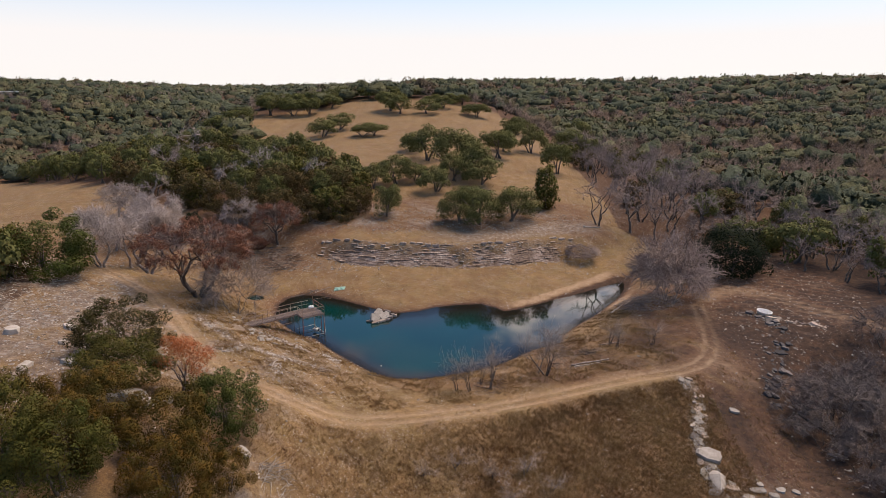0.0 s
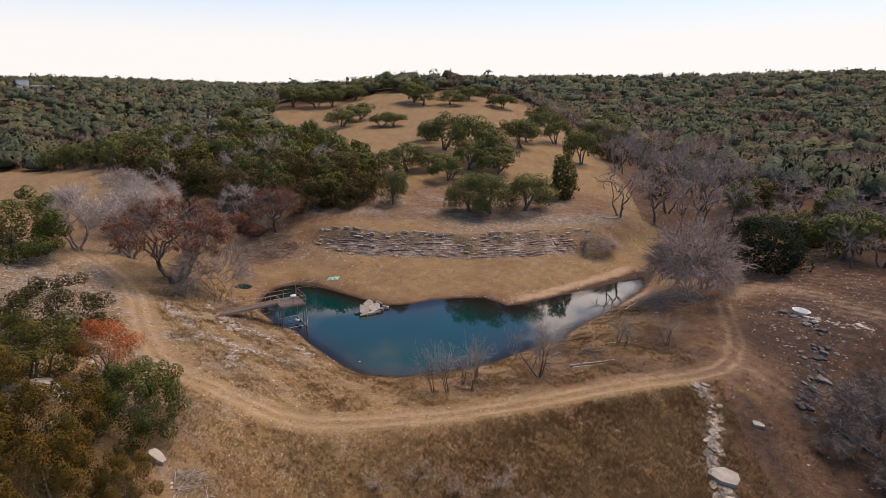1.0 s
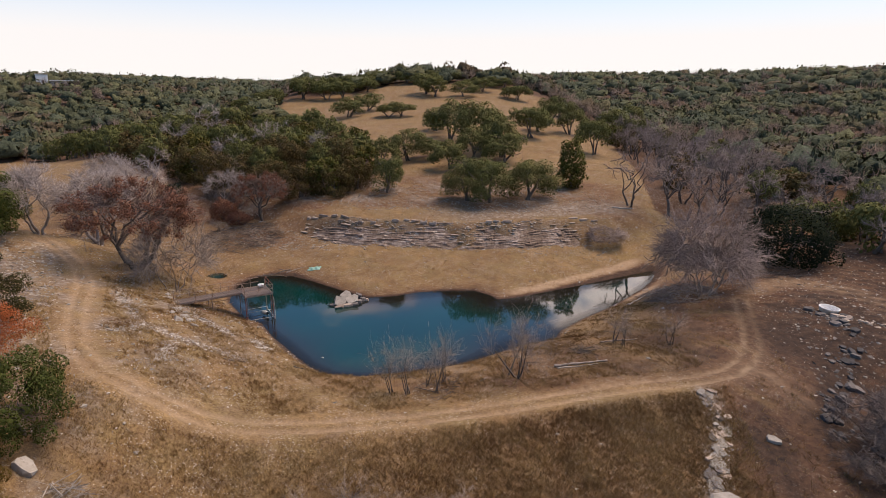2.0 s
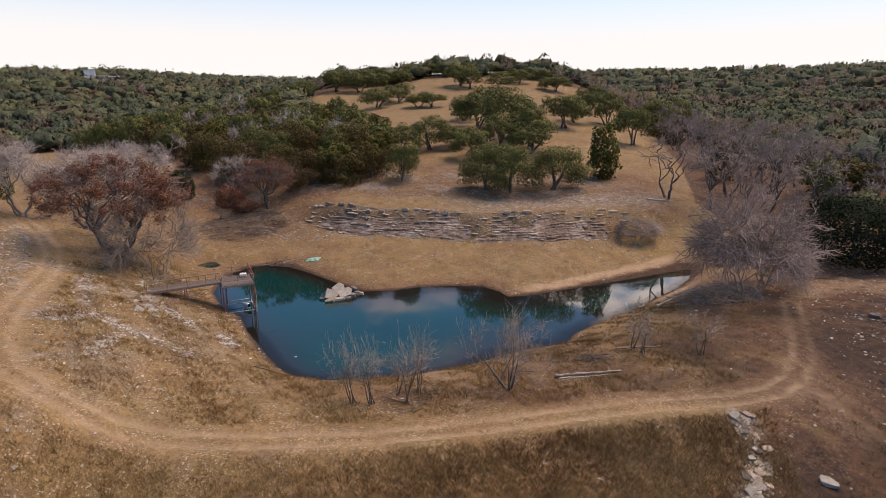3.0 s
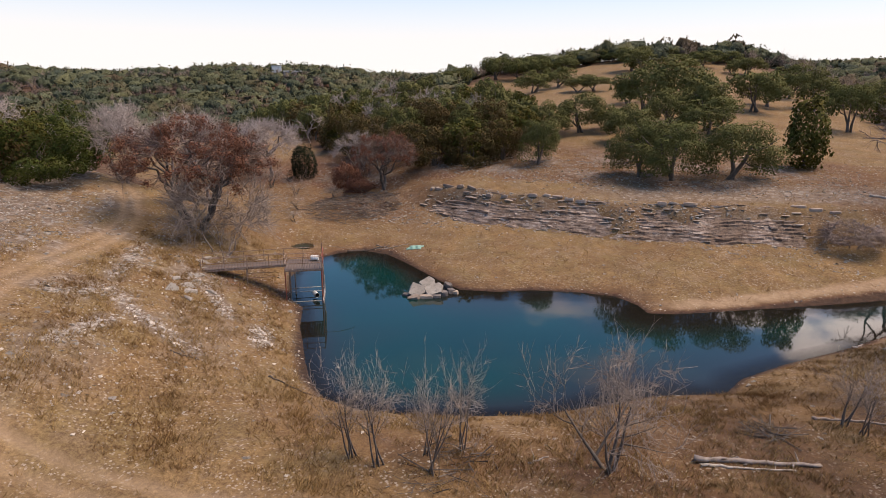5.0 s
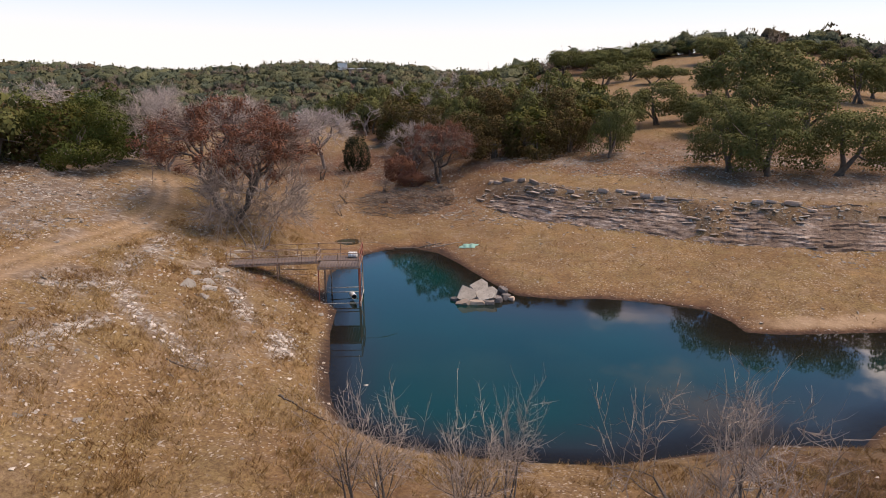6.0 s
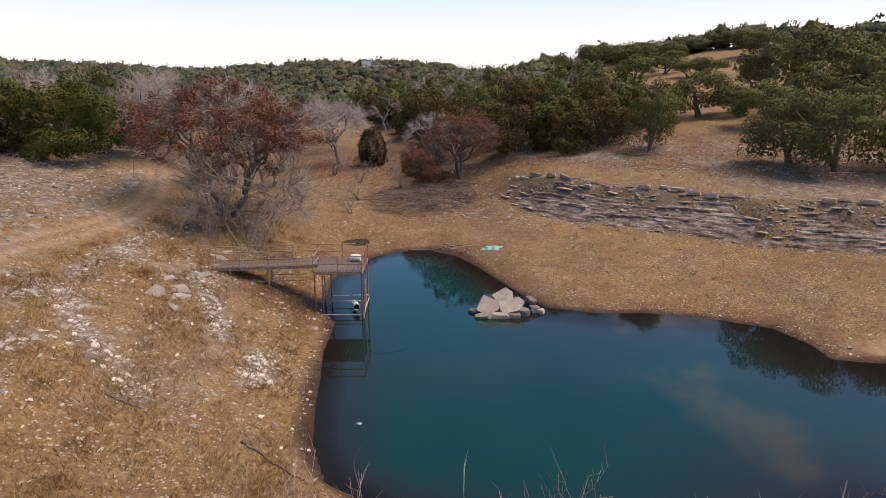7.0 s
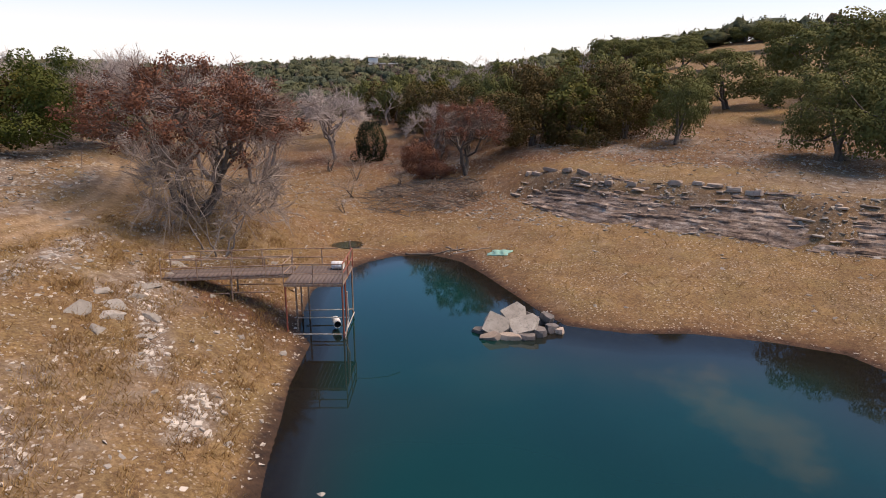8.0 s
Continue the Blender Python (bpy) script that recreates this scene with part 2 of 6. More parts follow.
def height(x, y):
    x, y = np.asarray(x, float), np.asarray(y, float)
    d, _ = to_line(x, y, SHORE, True)
    d = np.where(inside(x, y, SHORE), -d, d)
    out = np.maximum(d, 0)
    # banks: near dam, left slope, right spit, far beach
    w_left = smooth(-6, -15, x) * smooth(92, 78, y)
    w_right = smooth(9, 17, x - (y - 70) * 0.55) * smooth(108, 96, y)
    w_near = smooth(70, 60, y) * (1 - w_left)
    w_far = np.maximum(1 - w_left - w_near - w_right, 0)
    tot = w_left + w_right + w_near + w_far
    z_left = 12 * (1 - np.exp(-out / 25.5))
    z_near = 2.55 * (1 - np.exp(-out / 3.4))
    z_right = 2.75 * (1 - np.exp(-out / 6.0)) + 0.02 * out
    z_far = 2.0 * (1 - np.exp(-out / 9.0)) + 0.006 * out
    z = (w_left * z_left + w_right * z_right + w_near * z_near + w_far * z_far) / tot
    z = np.where(d < 0, np.maximum((0.36 - 0.22 * w_far / tot) * d, -2.6), z)
    # the dam falls away outside the track
    r, side = to_line(x, y, ROAD)
    dam = smooth(-21, -12, x) * smooth(66, 56, y)
    z = z - dam * np.where(side < 0, np.minimum(0.30 * np.maximum(r - 1.8, 0), 3.4), 0)
    # rocky spillway
    z = z - 0.9 * bump(x, y, 36, 60, 7, 12)
    # bench above the ledge
    s, side = to_line(x, y, LEDGE)
    s = s * side
    ends = smooth(-27, -15, x) * smooth(34, 22, x)
    z = z + 2.75 * ends * smooth(-1.2, 2.6, s + 0.4 * waves(x, y, 2.2, 3)) * smooth(88, 92, y)
    z = z + 2.7 * (1 - ends) * smooth(-5, 8, s) * smooth(88, 100, y) * smooth(-60, -30, x)
    # hills
    rise = 0.1225 * (95 + 5 * np.log1p(np.exp((np.minimum(y, 286) - 95) / 5)) - 95) * np.where(y > 286, np.exp(-((y - 286) / 90.0) ** 2), 1)
    z = z + rise * np.where(x > 0, np.exp(-(x / 50.0) ** 2), smooth(-138, -72, x)) * smooth(80, 96, y)
    far = np.hypot(x, y - 85)
    z = z + (35 - 6.5 * smooth(-40, -160, x) * smooth(900, 500, far)) * smooth(140, 680, far) + 15.5 * bump(x, y, -275, 366, 105, 100) + 5 * smooth(300, 700, far) * waves(x, y, 170, 2)
    z = z + 0.9 * smooth(60, 200, far) * waves(x, y, 38, 5)
    # unevenness
    rough = smooth(0.2, 4, out)
    z = z + rough * (0.10 * waves(x, y, 2.6, 1) + 0.05 * waves(x, y, 0.9, 4)) * (1 - 0.6 * smooth(2.2, 0.8, r))
    # wheel ruts
    z = z - 0.10 * smooth(0.32, 0.10, np.abs(r - 0.58)) * (d > 0.5)
    # puddle
    z = z - 1.5 * bump(x, y, -28.6, 85.8, 2.3, 2.6)
    return z


# ---- ground ----
def ground_material():
    m, t, b = material("dry_ground", 0.95)
    spot = t.nodes.new("ShaderNodeNewGeometry").outputs["Position"]
    cover = t.nodes.new("ShaderNodeAttribute")
    cover.attribute_name = "cover"
    split = t.nodes.new("ShaderNodeSeparateColor")
    t.links.new(cover.outputs["Color"], split.inputs[0])
    big = ramp(t, grain(t, 0.13, 5, 0.62, spot), [(0.36, (0.0, 0.0, 0.0)), (0.64, (1.0, 1.0, 1.0))])
    half = ramp(t, grain(t, 0.55, 5, 0.65, spot), [(0.40, (0.0, 0.0, 0.0)), (0.60, (1.0, 1.0, 1.0))])
    fine = ramp(t, grain(t, 1.7, 7, 0.75, spot), [(0.36, (0.0, 0.0, 0.0)), (0.62, (1.0, 1.0, 1.0))])
    tiny = ramp(t, grain(t, 6.0, 8, 0.85, spot), [(0.40, (0.0, 0.0, 0.0)), (0.60, (1.0, 1.0, 1.0))])
    grass = mix(t, big, (0.235, 0.122, 0.048), (0.378, 0.228, 0.092))
    grass = mix(t, ramp(t, grain(t, 0.3, 4, 0.6, spot), [(0.46, (0, 0, 0)), (0.60, (0.75, 0.75, 0.75))]), grass, (0.270, 0.188, 0.072))   # olive tinge
    grass = mix(t, ramp(t, grain(t, 0.42, 6, 0.7, spot), [(0.54, (0, 0, 0)), (0.66, (0.85, 0.85, 0.85))]), grass, (0.345, 0.236, 0.158))   # bare dusty soil
    grass = mix(t, half, mix(t, 0.42, grass, (0.110, 0.060, 0.030)), grass)
    grass = mix(t, fine, mix(t, 0.62, grass, (0.095, 0.052, 0.027)), grass)
    grass = mix(t, tiny, mix(t, 0.7, grass, (0.080, 0.045, 0.026)), mix(t, 0.18, grass, (0.55, 0.43, 0.24)))
    litter = mix(t, fine, (0.078, 0.037, 0.022), (0.158, 0.082, 0.046))
    base = mix(t, split.outputs[2], grass, litter)
    gravel = mix(t, fine, (0.135, 0.092, 0.068), (0.36, 0.275, 0.21))
    pebbles = node(t, "ShaderNodeTexVoronoi", Scale=2.6, Randomness=1.0)
    t.links.new(spot, pebbles.inputs["Vector"])
    chips = node(t, "ShaderNodeTexVoronoi", Scale=13.0, Randomness=1.0)
    t.links.new(spot, chips.inputs["Vector"])
    tone, tone2 = t.nodes.new("ShaderNodeSeparateColor"), t.nodes.new("ShaderNodeSeparateColor")
    t.links.new(pebbles.outputs["Color"], tone.inputs[0])
    t.links.new(chips.outputs["Color"], tone2.inputs[0])
    gravel = mix(t, ramp(t, tone2.outputs[0], [(0.25, (0, 0, 0)), (0.95, (1, 1, 1))]), mix(t, 0.55, gravel, (0.13, 0.095, 0.07)), gravel)
    gravel = mix(t, ramp(t, tone.outputs[1], [(0.70, (0, 0, 0)), (0.78, (0.8, 0.8, 0.8))]), gravel, mix(t, fine, (0.24, 0.20, 0.17), (0.46, 0.41, 0.35)))
    gravel = mix(t, tiny, mix(t, 0.5, gravel, (0.12, 0.092, 0.07)), gravel)
    base = mix(t, mix(t, 1.0, ramp(t, tone2.outputs[2], [(0.91, (0, 0, 0)), (0.93, (0.9, 0.9, 0.9))]), ramp(t, grain(t, 0.35, 3, 0.6, spot), [(0.38, (0, 0, 0)), (0.55, (1, 1, 1))]), "MULTIPLY"), base, (0.40, 0.33, 0.26))   # chips of stone in the grass
    base = mix(t, split.outputs[1], base, gravel)
    sand = mix(t, fine, (0.305, 0.208, 0.130), (0.425, 0.305, 0.20))
    base = mix(t, split.outputs[0], base, sand)
    earth = mix(t, fine, (0.024, 0.017, 0.015), (0.075, 0.045, 0.030))   # dark ground tone, wet and muddy at the shore
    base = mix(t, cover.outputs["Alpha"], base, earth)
    t.links.new(base, b.inputs["Base Color"])
    b.inputs["Specular IOR Level"].default_value = 0.15
    bumped(t, b, grain(t, 5.0, 8, 0.75, spot), 0.85, 0.10)
    return m


def steps(lo, hi, fine, far_lo, far_hi, grow=1.065):
    mid = list(np.arange(lo, hi + fine / 2, fine))
    up, v, s = [], mid[-1], fine
    while v < far_hi:
        s *= grow
        v += s
        up.append(v)
    down, v, s = [], mid[0], fine
    while v > far_lo:
        s *= grow
        v -= s
        down.append(v)
    return np.array(down[::-1] + mid + up)


def mesh_of(name, verts, faces, mat, smooth_shade=False):
    me = bpy.data.meshes.new(name)
    me.from_pydata(np.asarray(verts).tolist(), [], np.asarray(faces).tolist() if isinstance(faces, np.ndarray) else faces)
    me.materials.append(mat)
    if smooth_shade:
        me.polygons.foreach_set("use_smooth", [True] * len(me.polygons))
    return me


def part(name, me, parent, label=""):
    """Links a mesh as one part under a thing or a part."""
    ob = new(name, me)
    ob.parent = parent
    if label:
        ob["label"] = label
    return ob


# open ground: all else is wooded
OPEN = [(-140, 196), (-100, 160), (-80, 146), (-56, 127), (-37, 118), (-26, 112.5), (-14, 117), (-16, 134), (-40, 172), (-64, 205), (-78, 250), (-40, 275), (20, 268), (38, 225), (37, 180), (36, 140), (33, 112),
        (42, 104), (52, 98), (58, 84), (60, 60), (110, -70), (-110, -70), (-42, 46), (-47, 66), (-56, 80), (-66, 98), (-100, 116), (-145, 140), (-160, 170)]
GULLY = [(36.2, 73.2), (39.0, 71.8), (40.2, 69.0), (39.6, 66.0), (36.6, 61.8), (34.6, 58.8), (33.2, 56.0), (32.0, 51.7)]
# bands of broken pale stone on the bank: line, reach, stones
BANDS = [([(-21.4, 58.6), (-17.2, 57.3), (-14.6, 57.1), (-11.8, 56.9)], 0.85, 800), ([(-23.0, 66.8), (-21.0, 65.3), (-19.2, 64.8), (-17.4, 64.0), (-15.2, 62.4)], 0.8, 620), ([(-15.0, 51.4), (-15.9, 53.3), (-16.7, 55.2)], 0.8, 420),
         ([(-22.2, 59.8), (-25.3, 63.2), (-28.4, 66.8)], 0.9, 420), ([(-13.4, 63.4), (-11.4, 61.2)], 0.9, 360), ([(-21.6, 55.4), (-20.4, 57.8)], 0.9, 300)]
SIDE_TRACK = [(36.0, 79.0), (41.0, 82.5), (45.0, 78.0), (47.0, 71.5), (52.0, 66.0), (62.0, 58.0)]
gx, gy = steps(-54, 52, 0.34, -2600, 2600, 1.075), steps(33, 118, 0.34, -1500, 2800, 1.075)
mx, my = np.meshgrid(gx, gy)
mz = height(mx, my)
nx, ny = len(gx), len(gy)
idx = np.arange(nx * ny).reshape(ny, nx)
quads = np.stack([idx[:-1, :-1], idx[:-1, 1:], idx[1:, 1:], idx[1:, :-1]], -1).reshape(-1, 4)
ground_mesh = mesh_of("ground", np.stack([mx.ravel(), my.ravel(), mz.ravel()], 1), quads, ground_material(), True)
ground = tagged(new("ground", ground_mesh), "dry golden grass and stony earth sloping to a pond", "ground", kind="structure")

shore_d = to_line(mx, my, SHORE, True)[0] * np.where(inside(mx, my, SHORE), -1, 1)
road_d, road_side = to_line(mx, my, ROAD)
ledge_d, ledge_side = to_line(mx, my, LEDGE)
ledge_d = ledge_d * ledge_side
side_d, _ = to_line(mx, my, SIDE_TRACK)
patch = waves(mx, my, 3.1, 6) * 0.6 + waves(mx, my, 1.1, 8) * 0.4
track = smooth(0.40, 0.12, np.abs(road_d - 0.60) + 0.10 * patch) * (0.46 + 0.3 * patch) + 0.10 * smooth(1.9, 0.8, road_d + 0.5 * patch)
track = track + 0.45 * smooth(2.2, 0.6, side_d + 0.9 * patch) + 0.62 * bump(mx, my, 29.6, 56.4, 2.8, 3.0) * (0.6 + patch)
track = track + 0.75 * smooth(1.0, 0.2, np.abs(shore_d - 1.3 + 0.5 * patch)) * smooth(8, 12, mx) * smooth(79, 82, my) * smooth(30, 26, mx)
gravel = 0.7 * smooth(-24, -31, mx) * smooth(0.8, 4, road_d + patch) * (road_side < 0) * smooth(-0.8, 0.2, patch) * smooth(110, 95, my)
line_x, line_u = np.interp(my, [41.0, 43.5, 46.5, 48.8, 51.1, 54.0], [21.7, 21.4, 21.8, 22.7, 23.4, 23.3]), smooth(55.5, 54.0, my) * smooth(38, 41, my)
gravel = gravel + 0.9 * smooth(1.1, 0.3, np.abs(mx - line_x) + 0.4 * patch) * line_u + 0.8 * bump(mx, my, 25.5, 41, 4, 1.6) * (0.6 + patch)
gravel = gravel + 0.8 * smooth(2.5, 4.5, ledge_d) * smooth(11, 6.5, ledge_d + 1.5 * patch) * smooth(-6, 6, mx + 4 * patch) * smooth(34, 22, mx)
gravel = gravel + 0.40 * smooth(-1.0, 0.3, ledge_d) * smooth(3.2, 2.0, ledge_d) * smooth(-34, -24, mx) * smooth(30, 22, mx) * (0.5 + patch)
gravel = gravel + 0.75 * smooth(-0.1, 0.5, patch) * smooth(-8, -16, mx) * smooth(82, 74, my) * smooth(1.5, 4, shore_d)
gravel = gravel + 0.85 * smooth(107, 111, my) * smooth(128, 118, my) * smooth(-50, -40, mx) * smooth(26, 18, mx) * smooth(-0.2, 0.5, patch)
for band, reach, share in BANDS:
    gravel = gravel + 0.95 * smooth(reach, 0.3 * reach, to_line(mx, my, band)[0] + 0.5 * patch)
gravel = gravel + 0.35 * smooth(30, 36, mx) * smooth(0.1, 0.6, patch) * smooth(110, 95, my)
litter = 0.7 * smooth(0.75, 0.1, shore_d + 0.4 * patch) + 0.5 * smooth(2.6, 0.7, shore_d + 0.6 * patch) * smooth(76, 82, my) + 0.95 * smooth(21, 27, mx) * smooth(-0.9, -0.1, patch) * smooth(92, 84, my)
litter = litter + 0.9 * bump(mx, my, -20, 70, 3.5, 2.6) + 0.8 * bump(mx, my, -27, 99, 8, 5) + 0.75 * smooth(34, 44, mx) * smooth(80, 90, my)
litter = litter + 0.55 * smooth(1.3, 3.0, road_d) * (road_side < 0) * smooth(-4, 12, mx) * smooth(66, 58, my) * (0.75 + 0.35 * patch)
litter = litter + 0.25 * smooth(-1.2, 0.2, ledge_d) * smooth(2.8, 1.8, ledge_d) * smooth(-34, -24, mx) * smooth(30, 22, mx)
litter = litter + 0.6 * bump(mx, my, 4, 54.5, 9, 2.2) + 0.75 * bump(mx, my, -52, 108, 20, 12) + 0.6 * bump(mx, my, -30, 84, 6, 8) * (0.6 + 0.4 * patch)
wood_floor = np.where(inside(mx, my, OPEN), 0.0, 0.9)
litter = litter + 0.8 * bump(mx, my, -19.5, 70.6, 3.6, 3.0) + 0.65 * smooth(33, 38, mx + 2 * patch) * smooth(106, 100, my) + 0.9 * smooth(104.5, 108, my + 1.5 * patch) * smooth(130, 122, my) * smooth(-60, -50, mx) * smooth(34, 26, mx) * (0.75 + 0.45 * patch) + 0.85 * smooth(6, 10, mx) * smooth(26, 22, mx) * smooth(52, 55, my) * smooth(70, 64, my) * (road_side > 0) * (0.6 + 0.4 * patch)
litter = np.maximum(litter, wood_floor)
gully = GULLY
gully_d, _ = to_line(mx, my, gully)
speck = 0.5 + 0.5 * waves(mx, my, 0.7, 21)
# where the ground is darker: gully, right side, dam, dock, shore, near junipers
dark_ground = 0.95 * smooth(1.7, 0.5, gully_d + 0.5 * patch) + 0.85 * bump(mx, my, 34.4, 66, 3.4, 6.0) + 0.85 * smooth(28, 32, mx + patch) * smooth(58, 53, my + 2 * patch) * (0.4 + 0.6 * speck) + 0.40 * smooth(-26, -32, mx) * smooth(2, 5, road_d) * (road_side < 0) * smooth(100, 90, my) * speck
# first term: scrub and shadow beside the rock line, put into the ground's colour
dark_ground = dark_ground + 0.6 * bump(mx, my, 25.6, 46.5, 1.3, 4.5) + 0.45 * smooth(24.5, 27, mx) * smooth(57, 53, my) + 0.16 * smooth(1.9, 3.5, road_d) * (road_side < 0) * smooth(-6, 6, mx) * smooth(60, 54, my) * (0.55 + 0.45 * patch)
dark_ground = dark_ground + 0.6 * bump(mx, my, -18.6, 70.4, 3.2, 2.4) * speck + 0.6 * smooth(0.8, 0.1, shore_d + 0.45 * patch) * smooth(-4, -8, mx) * smooth(74, 70, my) + 0.9 * smooth(0.55, 0.1, shore_d + 0.25 * patch) + 0.75 * smooth(46, 40, my) * smooth(-30, -27, mx) * smooth(-12, -15, mx) * (0.6 + 0.4 * patch) + 0.6 * smooth(34, 40, mx) * speck * smooth(110, 100, my)
dark_ground = dark_ground + 0.45 * smooth(8, 13, mx) * smooth(30, 26, mx) * smooth(47, 50, my) * smooth(72, 66, my) * smooth(1.2, 2.2, road_d) * smooth(-0.7, 0.4, patch)
dark_ground = dark_ground + 0.45 * smooth(17, 23, mx + patch) * smooth(53, 58, my) * smooth(82, 76, my) * (0.55 + 0.45 * speck)
dark_ground = dark_ground * (1 - 0.9 * smooth(1.3, 0.5, np.abs(mx - line_x) + 0.4 * patch) * line_u)
# all wooded ground and the far right are darkened further
dark_ground = dark_ground + 0.45 * (wood_floor > 0) + 0.5 * smooth(38, 42, mx) * smooth(2.5, 4.0, side_d) * smooth(110, 100, my) * (0.5 + 0.5 * speck)
fade = smooth(12, 32, my + 7 * waves(mx, my, 6.0, 33))   # open dry grass behind the dam
gravel, litter, dark_ground = gravel * fade, np.where(wood_floor > 0, litter, litter * fade), np.where(wood_floor > 0, dark_ground, dark_ground * fade)
cover = np.stack([np.clip(track, 0, 1), np.clip(gravel, 0, 1), np.clip(litter, 0, 1), np.clip(dark_ground, 0, 1)], -1)
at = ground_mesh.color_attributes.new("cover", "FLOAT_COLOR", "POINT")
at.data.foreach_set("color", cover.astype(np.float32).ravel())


# ---- water ----
def water_material():
    m, t, b = material("pond_water", 0.03)
    spot = t.nodes.new("ShaderNodeNewGeometry").outputs["Position"]
    depth = t.nodes.new("ShaderNodeAttribute")
    depth.attribute_name = "depth"
    c = mix(t, ramp(t, grain(t, 0.06, 3, 0.5, spot), [(0.35, (0, 0, 0)), (0.65, (1, 1, 1))]), (0.0003, 0.024, 0.024), (0.0004, 0.034, 0.031))
    c = mix(t, depth.outputs["Fac"], (0.017, 0.012, 0.010), c)   # muddy shallows
    t.links.new(c, b.inputs["Base Color"])
    b.inputs["IOR"].default_value = 1.33
    bumped(t, b, grain(t, 1.6, 3, 0.5, spot), 0.015, 0.05)
    clear = t.nodes.new("ShaderNodeBsdfTransparent")
    clear.inputs[0].default_value = (0.45, 0.62, 0.60, 1)
    body = t.nodes.new("ShaderNodeMixShader")
    thick = node(t, "ShaderNodeMapRange")
    thick.inputs[2].default_value, thick.inputs[3].default_value = 0.25, 0.5
    t.links.new(depth.outputs["Fac"], thick.inputs[0])
    t.links.new(thick.outputs[0], body.inputs[0])
    t.links.new(clear.outputs[0], body.inputs[1])
    t.links.new(b.outputs[0], body.inputs[2])
    t.links.new(body.outputs[0], t.nodes["Material Output"].inputs[0])
    return m


WATER = water_material()


def water_sheet(name, x0, x1, y0, y1, level, step, deep):
    wx, wy = np.meshgrid(np.arange(x0, x1 + step, step), np.arange(y0, y1 + step, step))
    h = height(wx, wy)
    ii = np.arange(wx.size).reshape(wx.shape)
    q = np.stack([ii[:-1, :-1], ii[:-1, 1:], ii[1:, 1:], ii[1:, :-1]], -1).reshape(-1, 4)
    wet = (h < level + 0.25).ravel()[q].any(1)
    q = q[wet]
    used, back = np.unique(q, return_inverse=True)
    pts = np.stack([wx.ravel(), wy.ravel(), np.full(wx.size, level)], 1)[used]
    me = mesh_of(name, pts, back.reshape(-1, 4), WATER, True)
    me.attributes.new("depth", "FLOAT", "POINT").data.foreach_set("value", smooth(0.0, deep, level - h.ravel()[used]).astype(np.float32))
    return new(name, me)


tagged(water_sheet("pond", -26, 33, 57, 98, 0.0, 0.5, 1.2), "still teal pond water mirroring sky and trees", "water", kind="structure")


# ---- plants ----
def tubes(segs):
    """Tapered round pieces from (start, end, radius, radius) rows: more sides for the thick ones."""
    verts, faces, base = [], [], 0
    for p, q, r0, r1 in segs:
        p, q = np.array(p), np.array(q)
        n = 6 if r0 > 0.10 else (4 if r0 > 0.035 else 3)
        d = q - p
        d = d / (np.linalg.norm(d) + 1e-9)
        a = np.cross(d, (0.3, 0.9, 0.1) if abs(d[2]) > 0.8 else (0, 0, 1))
        a = a / (np.linalg.norm(a) + 1e-9)
        b = np.cross(d, a)
        for c, r in ((p, r0), (q, r1)) if r1 > 0 else ((p, r0),):
            for k in range(n):
                w = 2 * math.pi * k / n
                verts.append(c + r * (a * math.cos(w) + b * math.sin(w)))
        if r1 == 0:   # a twig that runs to a point
            verts.append(q)
            faces += [(base + k, base + (k + 1) % n, base + n) for k in range(n)]
            base += n + 1
            continue
        for k in range(n):
            faces.append((base + k, base + (k + 1) % n, base + n + (k + 1) % n, base + n + k))
        base += 2 * n
    return verts, faces


def grow(rng, segs, p, d, length, r, level, kids, wander, lift, tips):
    """One limb in short pieces with its side limbs, down to the twigs."""
    pieces = 4 if level < 2 else (3 if level == 2 else 2)
    p, d = np.array(p, float), np.array(d, float)
    for i in range(pieces):
        d = d + rng.normal(0, wander, 3) + np.array((0, 0, lift))
        d /= np.linalg.norm(d)
        q = p + d * length / pieces
        r1 = r * (0.80 if i < pieces - 1 else 0.6)
        segs[min(level, 3)].append((p, q, r, r1))
        p, r = q, r1
        if level < len(kids):
            n = kids[level] // pieces + (1 if rng.random() < (kids[level] % pieces) / pieces else 0)
            if i == 0 and level == 0:
                n = 0
            for _ in range(n):
                a = rng.normal(0, 1, 3)
                a -= d * a.dot(d)
                a /= np.linalg.norm(a)
                lean = rng.uniform(0.6, 1.15)
                grow(rng, segs, p, d * math.cos(lean) + a * math.sin(lean), length * rng.uniform(0.45, 0.72), max(r * rng.uniform(0.45, 0.65), 0.011), level + 1, kids, wander, lift, tips)
    tips.append(p)


